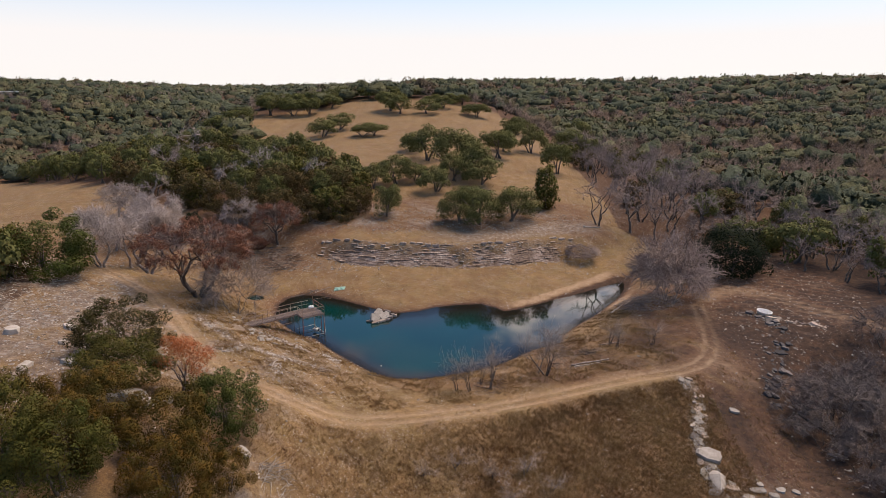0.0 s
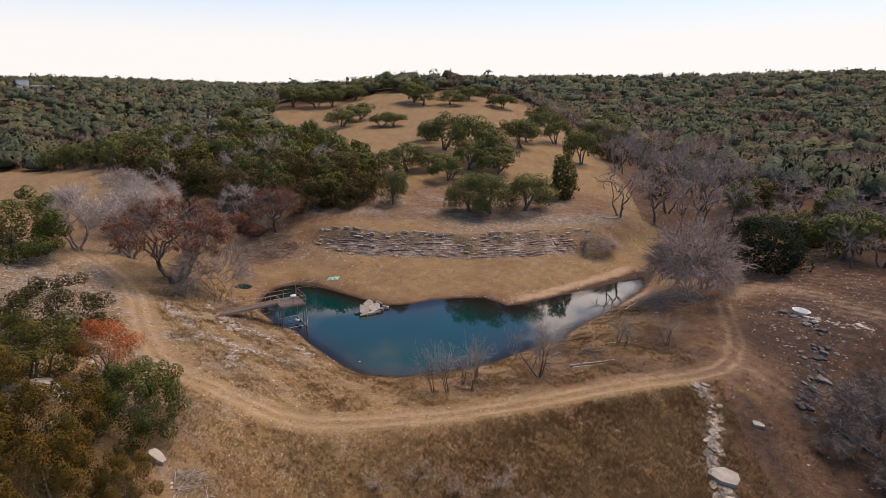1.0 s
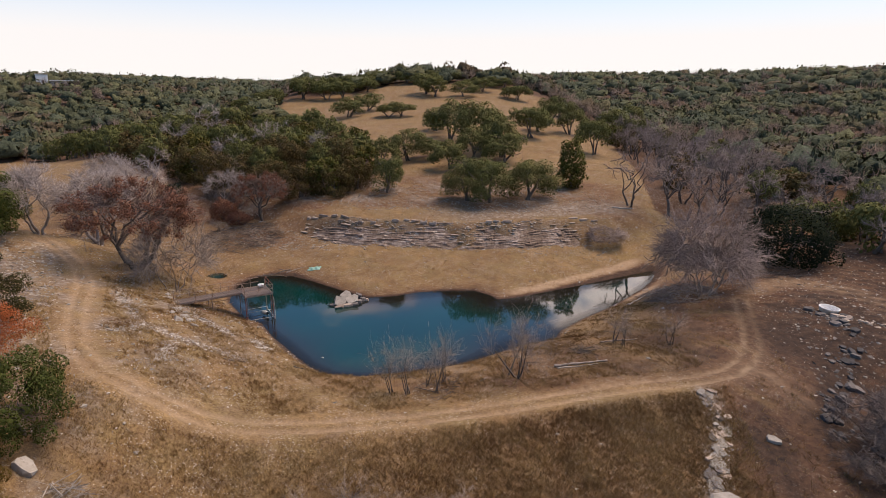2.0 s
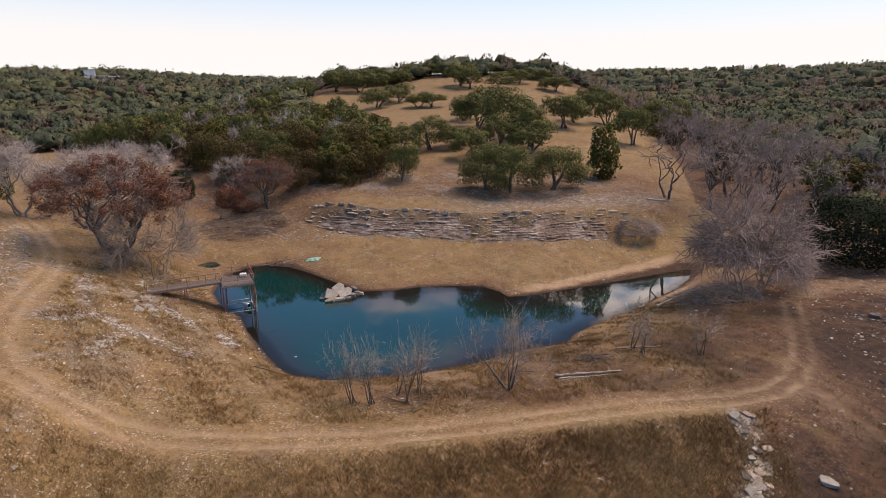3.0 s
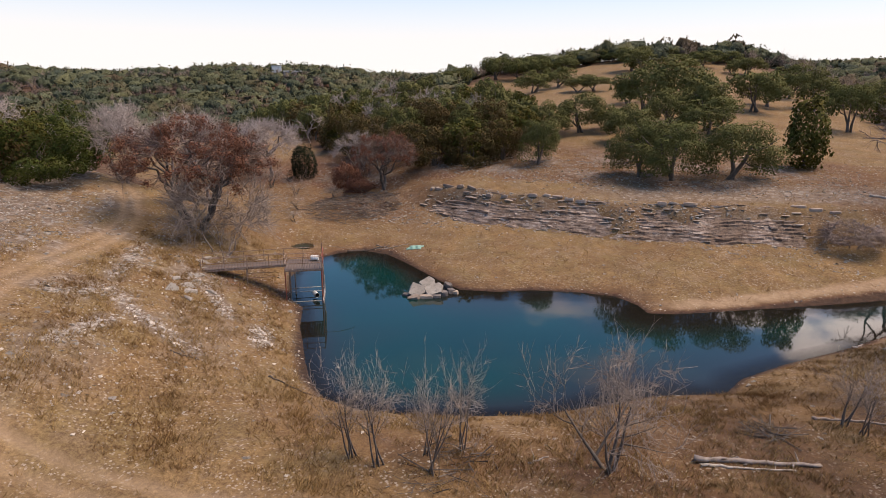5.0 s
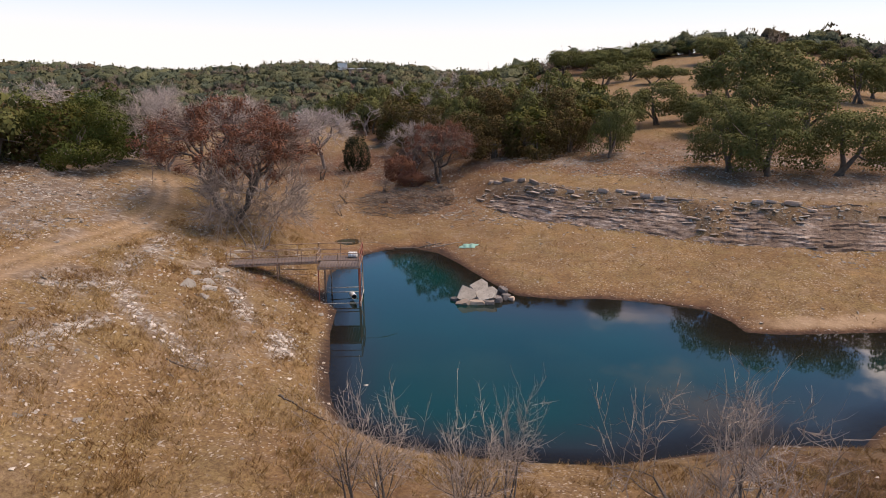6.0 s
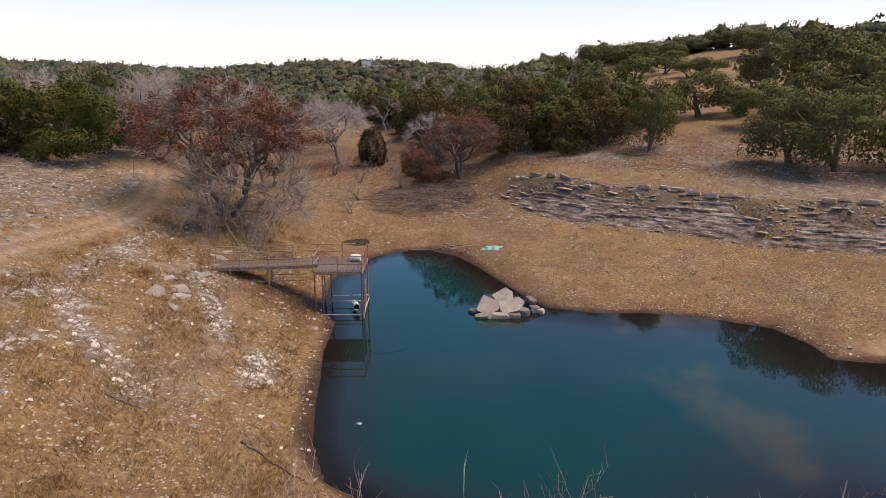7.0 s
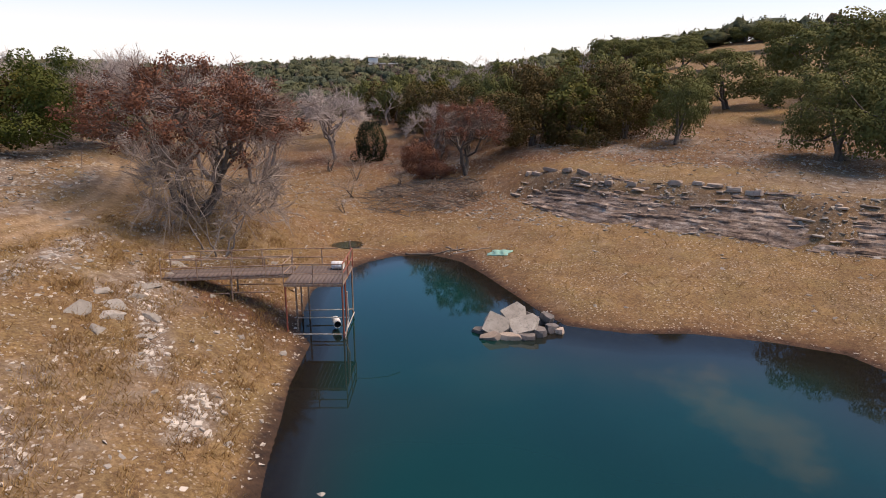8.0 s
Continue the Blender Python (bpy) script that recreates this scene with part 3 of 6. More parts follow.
def clumps(rng, lobes, n, size, flat=0.55, low=-0.6, shell=0.72, up=0.35, core=0, puffy=False):
    """Leaf clumps over a set of lobes (centre, radii): folded sprays facing mostly outwards, with soft normals."""
    w = np.array([(a[3] * a[4] + a[3] * a[5] + a[4] * a[5]) for a in lobes])
    if core:
        w[-1] *= core
    pick = rng.choice(len(lobes), n, p=w / w.sum())
    every = np.array(lobes)
    L = every[pick]
    d = rng.normal(0, 1, (n, 3))
    d /= np.linalg.norm(d, axis=1)[:, None]
    d[:, 2] = np.where(d[:, 2] < low, -d[:, 2], d[:, 2])
    rad = rng.uniform(shell, 1.06, n) + 0.10 * np.sin(d[:, 0] * 5 + pick) * np.sin(d[:, 1] * 6 + pick * 2)
    c = L[:, :3] + d * L[:, 3:] * rad[:, None]
    nrm = d + rng.normal(0, flat, (n, 3)) + np.array((0, 0, up))
    nrm /= np.linalg.norm(nrm, axis=1)[:, None]
    a = np.cross(nrm, rng.normal(0, 1, (n, 3)))
    a /= np.linalg.norm(a, axis=1)[:, None] + 1e-9
    b = np.cross(nrm, a)
    s = size * rng.uniform(0.55, 1.35, n)[:, None]
    v = np.stack([c - a * s * 0.85, c - b * s * 0.75 - nrm * s * 0.25, c + a * s * 0.85, c + b * s * 0.75 - nrm * s * 0.25], 1)
    mid = every[:, :3].mean(0)
    out = (c - mid) / (np.abs(c - mid).max(0) + 1e-6)
    soft = d * 0.85 + out * (0.0 if puffy else 0.3) + nrm * 0.35 + np.array((0, 0, 0.1))
    soft /= np.linalg.norm(soft, axis=1)[:, None]
    return v.reshape(-1, 3), np.arange(4 * n).reshape(n, 4), np.repeat(soft, 4, 0)


def leaf_mesh(name, v, f, soft, mat):
    """Leaves are shaded by the round of their clump."""
    me = mesh_of(name, v, f, mat, True)
    me.normals_split_custom_set_from_vertices(np.asarray(soft).tolist())
    return me


def empty(name):
    ob = new(name)
    ob.empty_display_size = 0.3
    return ob


def extent(*sets):
    v = np.concatenate([np.asarray(x) for x in sets])
    return float(np.percentile(v[:, 2], 99.3)), float(2 * np.percentile(np.hypot(v[:, 0], v[:, 1]), 96))


def crown_part(me, ob):
    """Leaves and twigs that nobody could count stay one part."""
    return tagged(part("crown", me, ob), kind="stuff")


def make_oak(seed, name="live_oak", leaf=None, label="evergreen live oak with a broad uneven dark green crown", n=5400, size=0.100, stems=0, low=2.1):
    rng = np.random.default_rng(seed)
    ob = tagged(empty(name), label, "tree")
    segs, tips = ([], [], [], []), []
    stems = stems or int(rng.integers(1, 4))
    for _ in range(stems):
        grow(rng, segs, rng.normal(0, 0.25, 3) * (1, 1, 0), (rng.normal(0, 0.3), rng.normal(0, 0.3), 1), 2.9, 0.26 / math.sqrt(stems), 0, (4, 2), 0.2, 0.02, tips)
    tagged(part("trunk", mesh_of("oak_trunk", *tubes(segs[0] + segs[1]), DARK_BARK, True), ob), kind="stuff")
    lobes = []
    for _ in range(40):   # boughs over a flat-bottomed dome, so that the limbs show below
        d = rng.normal(0, 1, 3)
        d[2] = abs(d[2]) * 1.2 - 0.44
        d /= np.linalg.norm(d)
        s = rng.uniform(0.5, 1.05)
        u = rng.uniform(0.72, 1.05)
        lobes.append((d[0] * 2.4 * u, d[1] * 2.4 * u, low + d[2] * 1.5 * u + 0.35 * math.sin(seed + 2 * d[0] + 3 * d[1]), s, s, s * 0.72))
    lobes.append((0, 0, low + 0.2, 2.05, 2.05, 1.2))
    v, f, soft = clumps(rng, lobes, n, size, 0.45, -0.55, 0.8, core=0.45)
    crown_part(leaf_mesh("oak_crown", v, f, soft, leaf or OAK_LEAF), ob)
    return ob, *extent(v)


def make_juniper(seed, name="juniper", leaf=None, label="bushy juniper with dense foliage down to the ground", n=2600, size=0.14, wide=1.0, tall=4.2, puffs=46, fine_leaf=False):
    rng = np.random.default_rng(seed)
    ob = tagged(empty(name), label, "tree")
    segs, tips = ([], [], [], []), []
    for _ in range(3):
        grow(rng, segs, rng.normal(0, 0.15, 3) * (1, 1, 0), (rng.normal(0, 0.12), rng.normal(0, 0.12), 1), 1.5, 0.12, 0, (2, 0), 0.1, 0.1, tips)
    tagged(part("trunk", mesh_of("juniper_trunk", *tubes(segs[0] + segs[1]), DARK_BARK, True), ob), kind="stuff")
    lobes = []
    for k in range(puffs):
        z = tall * (0.03 + 0.87 * rng.random() ** 0.85)
        ring = wide * 2.0 * math.sqrt(max(1 - ((z - 0.30 * tall) / (0.78 * tall)) ** 2, 0.04)) * (math.sqrt(rng.uniform(0.4 if fine_leaf else 0.25, 1)) if z < 0.75 * tall else math.sqrt(rng.uniform(0.0, 1)))
        a = rng.uniform(0, 2 * math.pi)
        s = (rng.uniform(0.30, 0.60) if fine_leaf else rng.uniform(0.36, 0.72)) * (1.0 if z < 0.7 * tall else 0.8)
        lobes.append((ring * math.cos(a), ring * math.sin(a), z, s, s, s * 0.95))
    core_r = wide * (1.55 if fine_leaf else 1.75)
    lobes.append((0, 0, 0.40 * tall, core_r, core_r, (0.40 if fine_leaf else 0.48) * tall))
    v, f, soft = clumps(rng, lobes, n, size, 0.5, -0.95, 0.84, core=3.0 if puffs < 30 else (0.75 if fine_leaf else 0.25), puffy=fine_leaf)
    v[:, 2] = np.maximum(v[:, 2], 0.02)
    crown_part(leaf_mesh("juniper_crown", v, f, soft, leaf or JUNIPER_LEAF), ob)
    return ob, *extent(v)


def sprays(rng, segs, n, reach, r, up, dome=None, curl=True):
    """Fine twigs that leave the branches on every side and end at the crown's outline."""
    src = [s for s in segs if np.linalg.norm(np.array(s[1]) - s[0]) > 0.05]
    out = []
    for i in rng.integers(0, len(src), n):
        p, q = np.array(src[i][0]), np.array(src[i][1])
        d = (q - p) / np.linalg.norm(q - p)
        s = p + (q - p) * rng.random()
        e = d * 0.8 + rng.normal(0, 0.62, 3) + np.array((0, 0, up))
        e /= np.linalg.norm(e)
        l = reach * rng.uniform(0.4, 1.2)
        if dome:
            zc, rx, rz = dome
            over = np.linalg.norm((s + e * l - (0, 0, zc)) / (rx, rx, rz))
            l = l if over < 1.02 else l * max(0.25, 1 - 2.2 * (over - 1.02))
        if not curl:
            out.append((s, s + e * l, r, 0))
            continue
        m = s + e * l * 0.5 + rng.normal(0, 0.07 * l, 3)
        out.append((s, m, r, r * 0.75))
        out.append((m, s + e * l + rng.normal(0, 0.10 * l, 3), r * 0.75, 0))
    return out


def bend(rng, p, q, n, kink, sag):
    """Points of a crooked limb from p to q."""
    p, q = np.array(p, float), np.array(q, float)
    l = np.linalg.norm(q - p)
    out = [p]
    for k in range(1, n):
        u = k / n
        out.append(p + (q - p) * u + rng.normal(0, kink * l, 3) + np.array((0, 0, sag * l * math.sin(math.pi * u))))
    return out + [q]


def limb(segs, pts, r0, r1):
    n = len(pts) - 1
    for k in range(n):
        segs.append((pts[k], pts[k + 1], r0 + (r1 - r0) * k / n, r0 + (r1 - r0) * (k + 1) / n))


def make_dome(seed, name="bare_tree", label="leafless grey tree with a haze of fine twigs", stems=1, hubs=6, kids=5, subs=4, fine=320, thin=0.017, reach=0.9, r=0.20, rx=3.4, rz=2.7, zc=3.6, low=-0.25, twig=None, bark=None):
    """A tree with a round crown: stems, crooked limbs out to the crown's shell, side branches and fine twigs."""
    rng = np.random.default_rng(seed)
    ob = tagged(empty(name), label, "tree")
    thick, branch, tips = [], [], []
    for i in range(stems):
        a = 2 * math.pi * (i + rng.random()) / stems
        off = 0.0 if stems == 1 else 0.25
        fork = np.array((math.cos(a) * rx * (0.12 if stems == 1 else 0.28), math.sin(a) * rx * (0.12 if stems == 1 else 0.28), zc * rng.uniform(0.38, 0.6)))
        limb(thick, bend(rng, (off * math.cos(a), off * math.sin(a), -0.1), fork, 4, 0.05, 0.0), r / stems ** 0.4, r * 0.7 / stems ** 0.4)
        for j in range(max(2, hubs // stems)):
            d = np.array((math.cos(a), math.sin(a), 0)) * (0.55 if stems > 1 else 0) + rng.normal(0, 1, 3)
            d[2] = abs(d[2]) * 0.8 + low * rng.random()
            d /= np.linalg.norm(d)
            hub = np.array((0, 0, zc)) + d * (rx * 0.52, rx * 0.52, rz * 0.52)
            limb(thick, bend(rng, fork, hub, 4, 0.07, 0.05), r * 0.5 / stems ** 0.4, r * 0.26 / stems ** 0.4 + 0.01)
            for k in range(kids):
                e = d + rng.normal(0, 0.55, 3)
                e[2] = max(e[2], low - 0.15)
                e /= np.linalg.norm(e)
                end = np.array((0, 0, zc)) + e * (rx, rx, rz) * rng.uniform(0.72, 0.95)
                pts = bend(rng, hub, end, 4, 0.08, 0.04)
                limb(branch, pts, r * 0.12 + 0.008, 0.012)
                for _ in range(subs):
                    u = rng.integers(1, 4)
                    f = e * 0.7 + rng.normal(0, 0.55, 3)
                    f /= np.linalg.norm(f)
                    tip = pts[u] + f * rng.uniform(0.5, 1.1) * rx / 3.4
                    limb(branch, bend(rng, pts[u], tip, 2, 0.10, 0.0), 0.022, 0.011)
                    tips.append(tip)
    tagged(part("trunk", mesh_of("bare_trunk", *tubes(thick), bark or GREY_BARK, True), ob), kind="stuff")
    spray = sprays(rng, [s for s in branch if s[2] < 0.05], fine, reach, thin, 0.18, (zc, rx, rz), fine > 2500)
    v, f = tubes(branch + spray)
    crown_part(mesh_of("bare_crown", v, f, twig or TWIG_BARK), ob)
    return ob, *extent(v), np.array(tips)


def make_bare(seed, name="bare_tree", label="leafless grey tree with a haze of fine twigs", stems=1, kids=(6, 5, 3), length=4.0, r=0.16, lift=0.05, wander=0.2, lean=0.22, twig=None, bark=None, fine=900, thin=0.015, reach=1.0):
    rng = np.random.default_rng(seed)
    ob = tagged(empty(name), label, "tree")
    segs, tips = ([], [], [], []), []
    for _ in range(stems):
        d = (rng.normal(0, lean), rng.normal(0, lean), 1.0)
        grow(rng, segs, rng.normal(0, 0.10 * stems ** 0.5, 3) * (1, 1, 0), d, length, r / math.sqrt(stems) + 0.02, 0, kids, wander, lift, tips)
    tagged(part("trunk", mesh_of("bare_trunk", *tubes(segs[0] + segs[1]), bark or GREY_BARK, True), ob), kind="stuff")
    spray = sprays(rng, segs[2] + segs[3], fine, reach, thin, 0.22)
    v, f = tubes(segs[2] + segs[3] + spray)
    crown_part(mesh_of("bare_crown", v, f, twig or TWIG_BARK), ob)
    return ob, *extent(v), np.array([s[1] for s in spray])


def make_red(seed, label="oak holding dry russet leaves on dark leaning limbs", n=21000, size=0.052, leaf=None, stems=4):
    ob, h, w, tp = make_dome(seed, "russet_oak", label, stems, 16, 8, 5, 2600, 0.008, 0.6, 0.30, 4.4, 2.9, 4.3, -0.35, twig=RUSSET_TWIG, bark=DARK_BARK)
    rng = np.random.default_rng(seed + 50)
    lobes = []
    for _ in range(150):   # leafy boughs, thickest towards the top and the outside
        d = rng.normal(0, 1, 3)
        d[2] = abs(d[2]) * 1.1 - 0.32
        d /= np.linalg.norm(d)
        lobes.append((*(np.array((0, 0, 4.3)) + d * (4.4, 4.4, 2.9) * rng.uniform(0.6, 1.0) ** 0.6), *([rng.uniform(0.25, 0.55)] * 3)))
    v, f, soft = clumps(rng, lobes, n, size, 0.9, -1.1, 0.2)
    tagged(part("foliage", leaf_mesh("russet_leaves", v, f, soft, leaf or RED_LEAF), ob, "dry russet leaves"), kind="stuff")
    return ob, h, w


def floor_at(x, y):
    return float(height(np.array([x]), np.array([y]))[0])


def put(kinds, x, y, tall, wide, rng, sink=0.08):
    """Sets a tree of one of the kinds at a place, at its own height and width."""
    ob, h, w = kinds[int(rng.integers(len(kinds)))][:3]
    m = Matrix.Translation((x, y, floor_at(x, y) - sink)) @ Matrix.Rotation(rng.uniform(0, 6.28), 4, "Z") @ Matrix.Diagonal((wide / w, wide / w, tall / h, 1))
    return copy_thing(ob, m)


OAKS = [make_oak(s) for s in (1, 2, 3, 4, 5)]
FINE_OAKS = [make_oak(s, n=12000, size=0.064, low=1.6) for s in (42, 43)]
MEDIUM_OAKS = [make_oak(s, n=7000, size=0.09, low=1.8) for s in (44, 45)]
MEDIUM_RUSTY = [make_juniper(s, leaf=RUST_LEAF, label="dense juniper with rusty brown-green foliage", wide=1.1, n=6000, size=0.08) for s in (23, 24)]
WOOD_OAKS = [make_oak(s, n=1600, size=0.18, low=1.8) for s in (6, 7, 8, 9)]
WOOD_JUNIPERS = [make_juniper(s, n=1400, size=0.175) for s in (14, 18)]
FINE_JUNIPERS = [make_juniper(s, n=22000, size=0.048, puffs=44, fine_leaf=True, wide=1.25) for s in (15, 16)]
LUSH_JUNIPER = [make_juniper(17, leaf=GREEN_LEAF, label="dense bright green juniper", n=22000, size=0.048, puffs=44, fine_leaf=True, wide=1.25)]
BROAD_OAK = [make_juniper(19, "live_oak", GREEN_LEAF, "broad bright green evergreen oak", 24000, 0.05, 1.45, 4.0, 50, True)]
RUSTY = [make_juniper(s, leaf=RUST_LEAF, label="dense juniper with rusty brown-green foliage", wide=1.1, n=1400, size=0.175) for s in (21, 22)]
FINE_RUSTY = [make_juniper(s, leaf=AMBER_LEAF, label="juniper with amber-brown and olive foliage", n=22000, size=0.048, puffs=44, fine_leaf=True, wide=1.3) for s in (25, 26)]
BROWN_JUNIPER = [make_juniper(27, leaf=BROWN_LEAF, label="spreading juniper with dark brown-olive foliage", n=22000, size=0.048, puffs=44, fine_leaf=True, wide=1.4)]
DEEP = [make_juniper(31, leaf=DEEP_JUNIPER_LEAF, label="very dark green rounded juniper", n=13000, size=0.065, wide=1.3, puffs=22)]
UPRIGHT = [make_juniper(33, leaf=JUNIPER_LEAF, label="upright dark green juniper", n=3200, size=0.13, wide=0.75, tall=5.2, puffs=28)]
SCARLET = [make_oak(41, "sumac", BRIGHT_RED_LEAF, "small tree with bright rust-red leaves", 9000, 0.045, 4, 2.9)]
BARE = [make_dome(s, stems=n, rz=z, hubs=5, kids=4, subs=2, fine=460, thin=0.016) for s, n, z in ((51, 1, 2.7), (52, 2, 2.9), (53, 1, 3.2), (54, 3, 2.6))]
FULL_BARE = [make_dome(s, stems=n, hubs=8, kids=6, subs=5, fine=2000, thin=0.010) for s, n in ((55, 1), (56, 2))]
FINE_BARE = [make_dome(s, label="large leafless grey tree with dense fine twigs", stems=n, hubs=9, kids=7, subs=6, fine=4400, thin=0.008, reach=0.9) for s, n in ((57, 2), (58, 3))]
SPRAWLING = [make_dome(59, label="sprawling leafless tree with pale tangled twigs", stems=4, hubs=10, kids=6, subs=6, fine=4200, thin=0.0048, reach=0.6, zc=1.9, rz=2.2, rx=3.6, low=-0.5, r=0.075, twig=BROWN_TWIG)]
THICKET = [make_dome(60, label="leafless grey thicket tree branching from the ground", stems=6, hubs=18, kids=6, subs=5, fine=5600, thin=0.007, reach=0.8, zc=2.6, rz=3.2, rx=3.4, low=-0.5, r=0.12, twig=DUSKY_TWIG)]
DUSKY = [make_dome(s, label="leafless dusky grey-brown tree", stems=n, rz=z, hubs=5, kids=4, subs=2, fine=460, thin=0.016, twig=DUSKY_TWIG, bark=DARK_BARK) for s, n, z in ((65, 1, 2.7), (66, 2, 3.0), (67, 3, 2.6))]
BRUSH = [make_dome(s, "bare_brush", "dark leafless brush with crooked grey limbs", stems=5, hubs=12, kids=6, subs=4, fine=2400, thin=0.009, reach=0.7, zc=2.0, rz=2.4, rx=3.4, low=-0.5, r=0.13, twig=DARK_TWIG, bark=DARK_BARK) for s in (68, 69)]
RUSSET_BUSH = [make_juniper(75, "russet_bush", RED_LEAF, "round bush of dry russet leaves", 5000, 0.09, 1.2, 3.0, 24)]
SHRUB = [make_bare(s, "bare_shrub", "leafless shrub with several thin upright stems", 4, (6, 4), 2.8, 0.085, 0.06, 0.10, 0.24, fine=420, thin=0.007, reach=0.7, twig=BROWN_TWIG, bark=DARK_BARK) for s in (61, 62, 63)]
SMALL_BARE = [make_bare(64, "bare_tree", "small leafless tree with dark forked limbs and fine pale twigs", 5, (6, 5, 4), 2.5, 0.15, 0.05, 0.13, 0.5, BROWN_TWIG, DARK_BARK, 1100, 0.0055, 0.6)]
RED = [make_red(71), make_red(72, "small oak with thin dry russet leaves", 18000, stems=2)]

rng = np.random.default_rng(7)
HILL_OAKS = [(-69.7, 252.0, 7.9, 10.6), (-60.4, 251.3, 7.4, 10.0), (-54.0, 251.7, 6.8, 9.0), (-46.9, 262.6, 5.6, 9.0), (-20.5, 245.6, 7.6, 11.0), (-17.0, 239.6, 7.0, 8.9), (-5.9, 239.6, 5.7, 9.6), (0.2, 252.0, 5.0, 8.4), (-75.5, 230.3, 7.0, 10.5), (-79.9, 218.6, 6.1, 10.0), (10.1, 240.7, 4.4, 6.7),
             (-10.6, 114.6, 6.0, 5.4), (3.2, 110.4, 6.4, 7.4), (6.6, 109.8, 6.9, 8.6), (13.0, 112.2, 6.5, 9.0), (8.6, 137.5, 6.0, 8.0), (-2.0, 131.5, 5.6, 7.0), (-74.3, 271.1, 6.3, 8.5), (-67.7, 268.2, 6.2, 7.8), (-61.9, 265.4, 6.7, 8.2), (-55.1, 270.1, 6.8, 9.2),
             (-48.5, 273.4, 6.3, 8.8), (-44.5, 281.7, 5.4, 8.5), (-32.6, 276.1, 5.0, 10.7), (-22.3, 281.3, 4.6, 9.9), (-15.3, 280.7, 4.9, 11.8), (-4.4, 262.6, 4.2, 8.2), (2.0, 265.3, 4.2, 7.8), (7.5, 265.0, 4.2, 7.8), (-38.8, 197.8, 6.0, 9.5),
             (-35.0, 209.1, 5.7, 9.0), (-25.5, 195.1, 4.2, 6.5), (-21.9, 196.9, 4.2, 7.9), (-4.5, 162.0, 9.2, 10.0), (3.0, 149.5, 10.6, 11.6), (7.8, 143.3, 8.4, 7.6), (-8.5, 172.3, 5.1, 7.0), (2.4, 140.3, 6.7, 6.8), (-14.9, 133.8, 5.8, 6.5),
             (-10.8, 138.3, 6.5, 7.5), (-6.7, 140.2, 4.2, 6.5), (-19.8, 135.5, 4.9, 6.5), (14.8, 168.0, 7.4, 8.8), (17.9, 178.0, 5.5, 7.4), (22.4, 200.4, 7.7, 7.6), (26.8, 182.8, 8.5, 8.3), (29.1, 155.8, 7.7, 7.6), (40.1, 195.2, 8.1, 10.7),
             (56.3, 258.6, 9.2, 10.8), (13.4, 239.5, 5.0, 8.9), (26.7, 219.7, 5.2, 7.4)]
for x, y, tall, wide in HILL_OAKS:
    put(FINE_OAKS if y < 118 else OAKS, x, y, tall, wide * 1.14, rng)
put(UPRIGHT, 20.8, 121.5, 8.7, 5.2, rng)
put(DEEP, 44.0, 90.0, 7.2, 11.5, rng)
for x, y, tall, wide in [(-24.7, 111.6, 5.4, 7.5), (-19.6, 112.6, 5.2, 7.0), (-16.4, 116.2, 5.4, 6.0), (-31.9, 114.4, 5.6, 8.0), (-38.5, 117.5, 6.0, 8.0), (-44.5, 121.5, 6.4, 8.0), (-28.0, 121.0, 7.4, 8.5), (-21.5, 122.5, 7.6, 8.5), (-35.0, 125.0, 7.6, 9.0), (-51.5, 127.5, 7.0, 8.5)]:
    put(MEDIUM_RUSTY, x, y, tall, wide, rng)
put(BROAD_OAK, -49.5, 73.2, 7.3, 12.0, rng)
put(BROWN_JUNIPER, -27.9, 49.6, 5.0, 7.8, rng)
put(LUSH_JUNIPER, -15.3, 38.9, 4.6, 5.6, rng)
put(LUSH_JUNIPER, -26.6, 27.6, 5.4, 6.4, rng)
for x, y, tall, wide in [(-24.6, 42.6, 4.6, 7.0), (-24.5, 29.8, 5.2, 6.4), (-20.2, 28.2, 5.0, 5.4)]:
    put(FINE_JUNIPERS, x, y, tall, wide, rng)
for x, y, tall, wide in [(-17.6, 34.8, 4.6, 6.2), (-21.9, 35.4, 4.4, 5.6), (-15.6, 30.8, 4.6, 5.4), (-26.9, 34.6, 4.0, 4.6), (-21.6, 31.4, 4.4, 5.4), (-13.6, 33.8, 3.0, 3.4)]:
    put(FINE_RUSTY, x, y, tall, wide, rng)
put(SCARLET, -19.8, 43.0, 5.0, 4.3, rng)
put(RED[:1], -32.0, 75.8, 10.0, 13.5, rng)
put(RED[1:], -29.4, 105.8, 7.2, 8.4, rng)
put(RUSSET_BUSH, -36.4, 106.8, 3.6, 4.6, rng)
put(RUSSET_BUSH, -33.0, 104.6, 2.2, 4.0, rng)
put(DEEP, -46.0, 109.5, 5.0, 4.4, rng)
for x, y, tall, wide in [(-42.3, 84, 10, 11), (-50, 95, 9.5, 9), (-46, 79, 8.5, 8)]:
    put(FINE_BARE, x, y, tall, wide, rng)
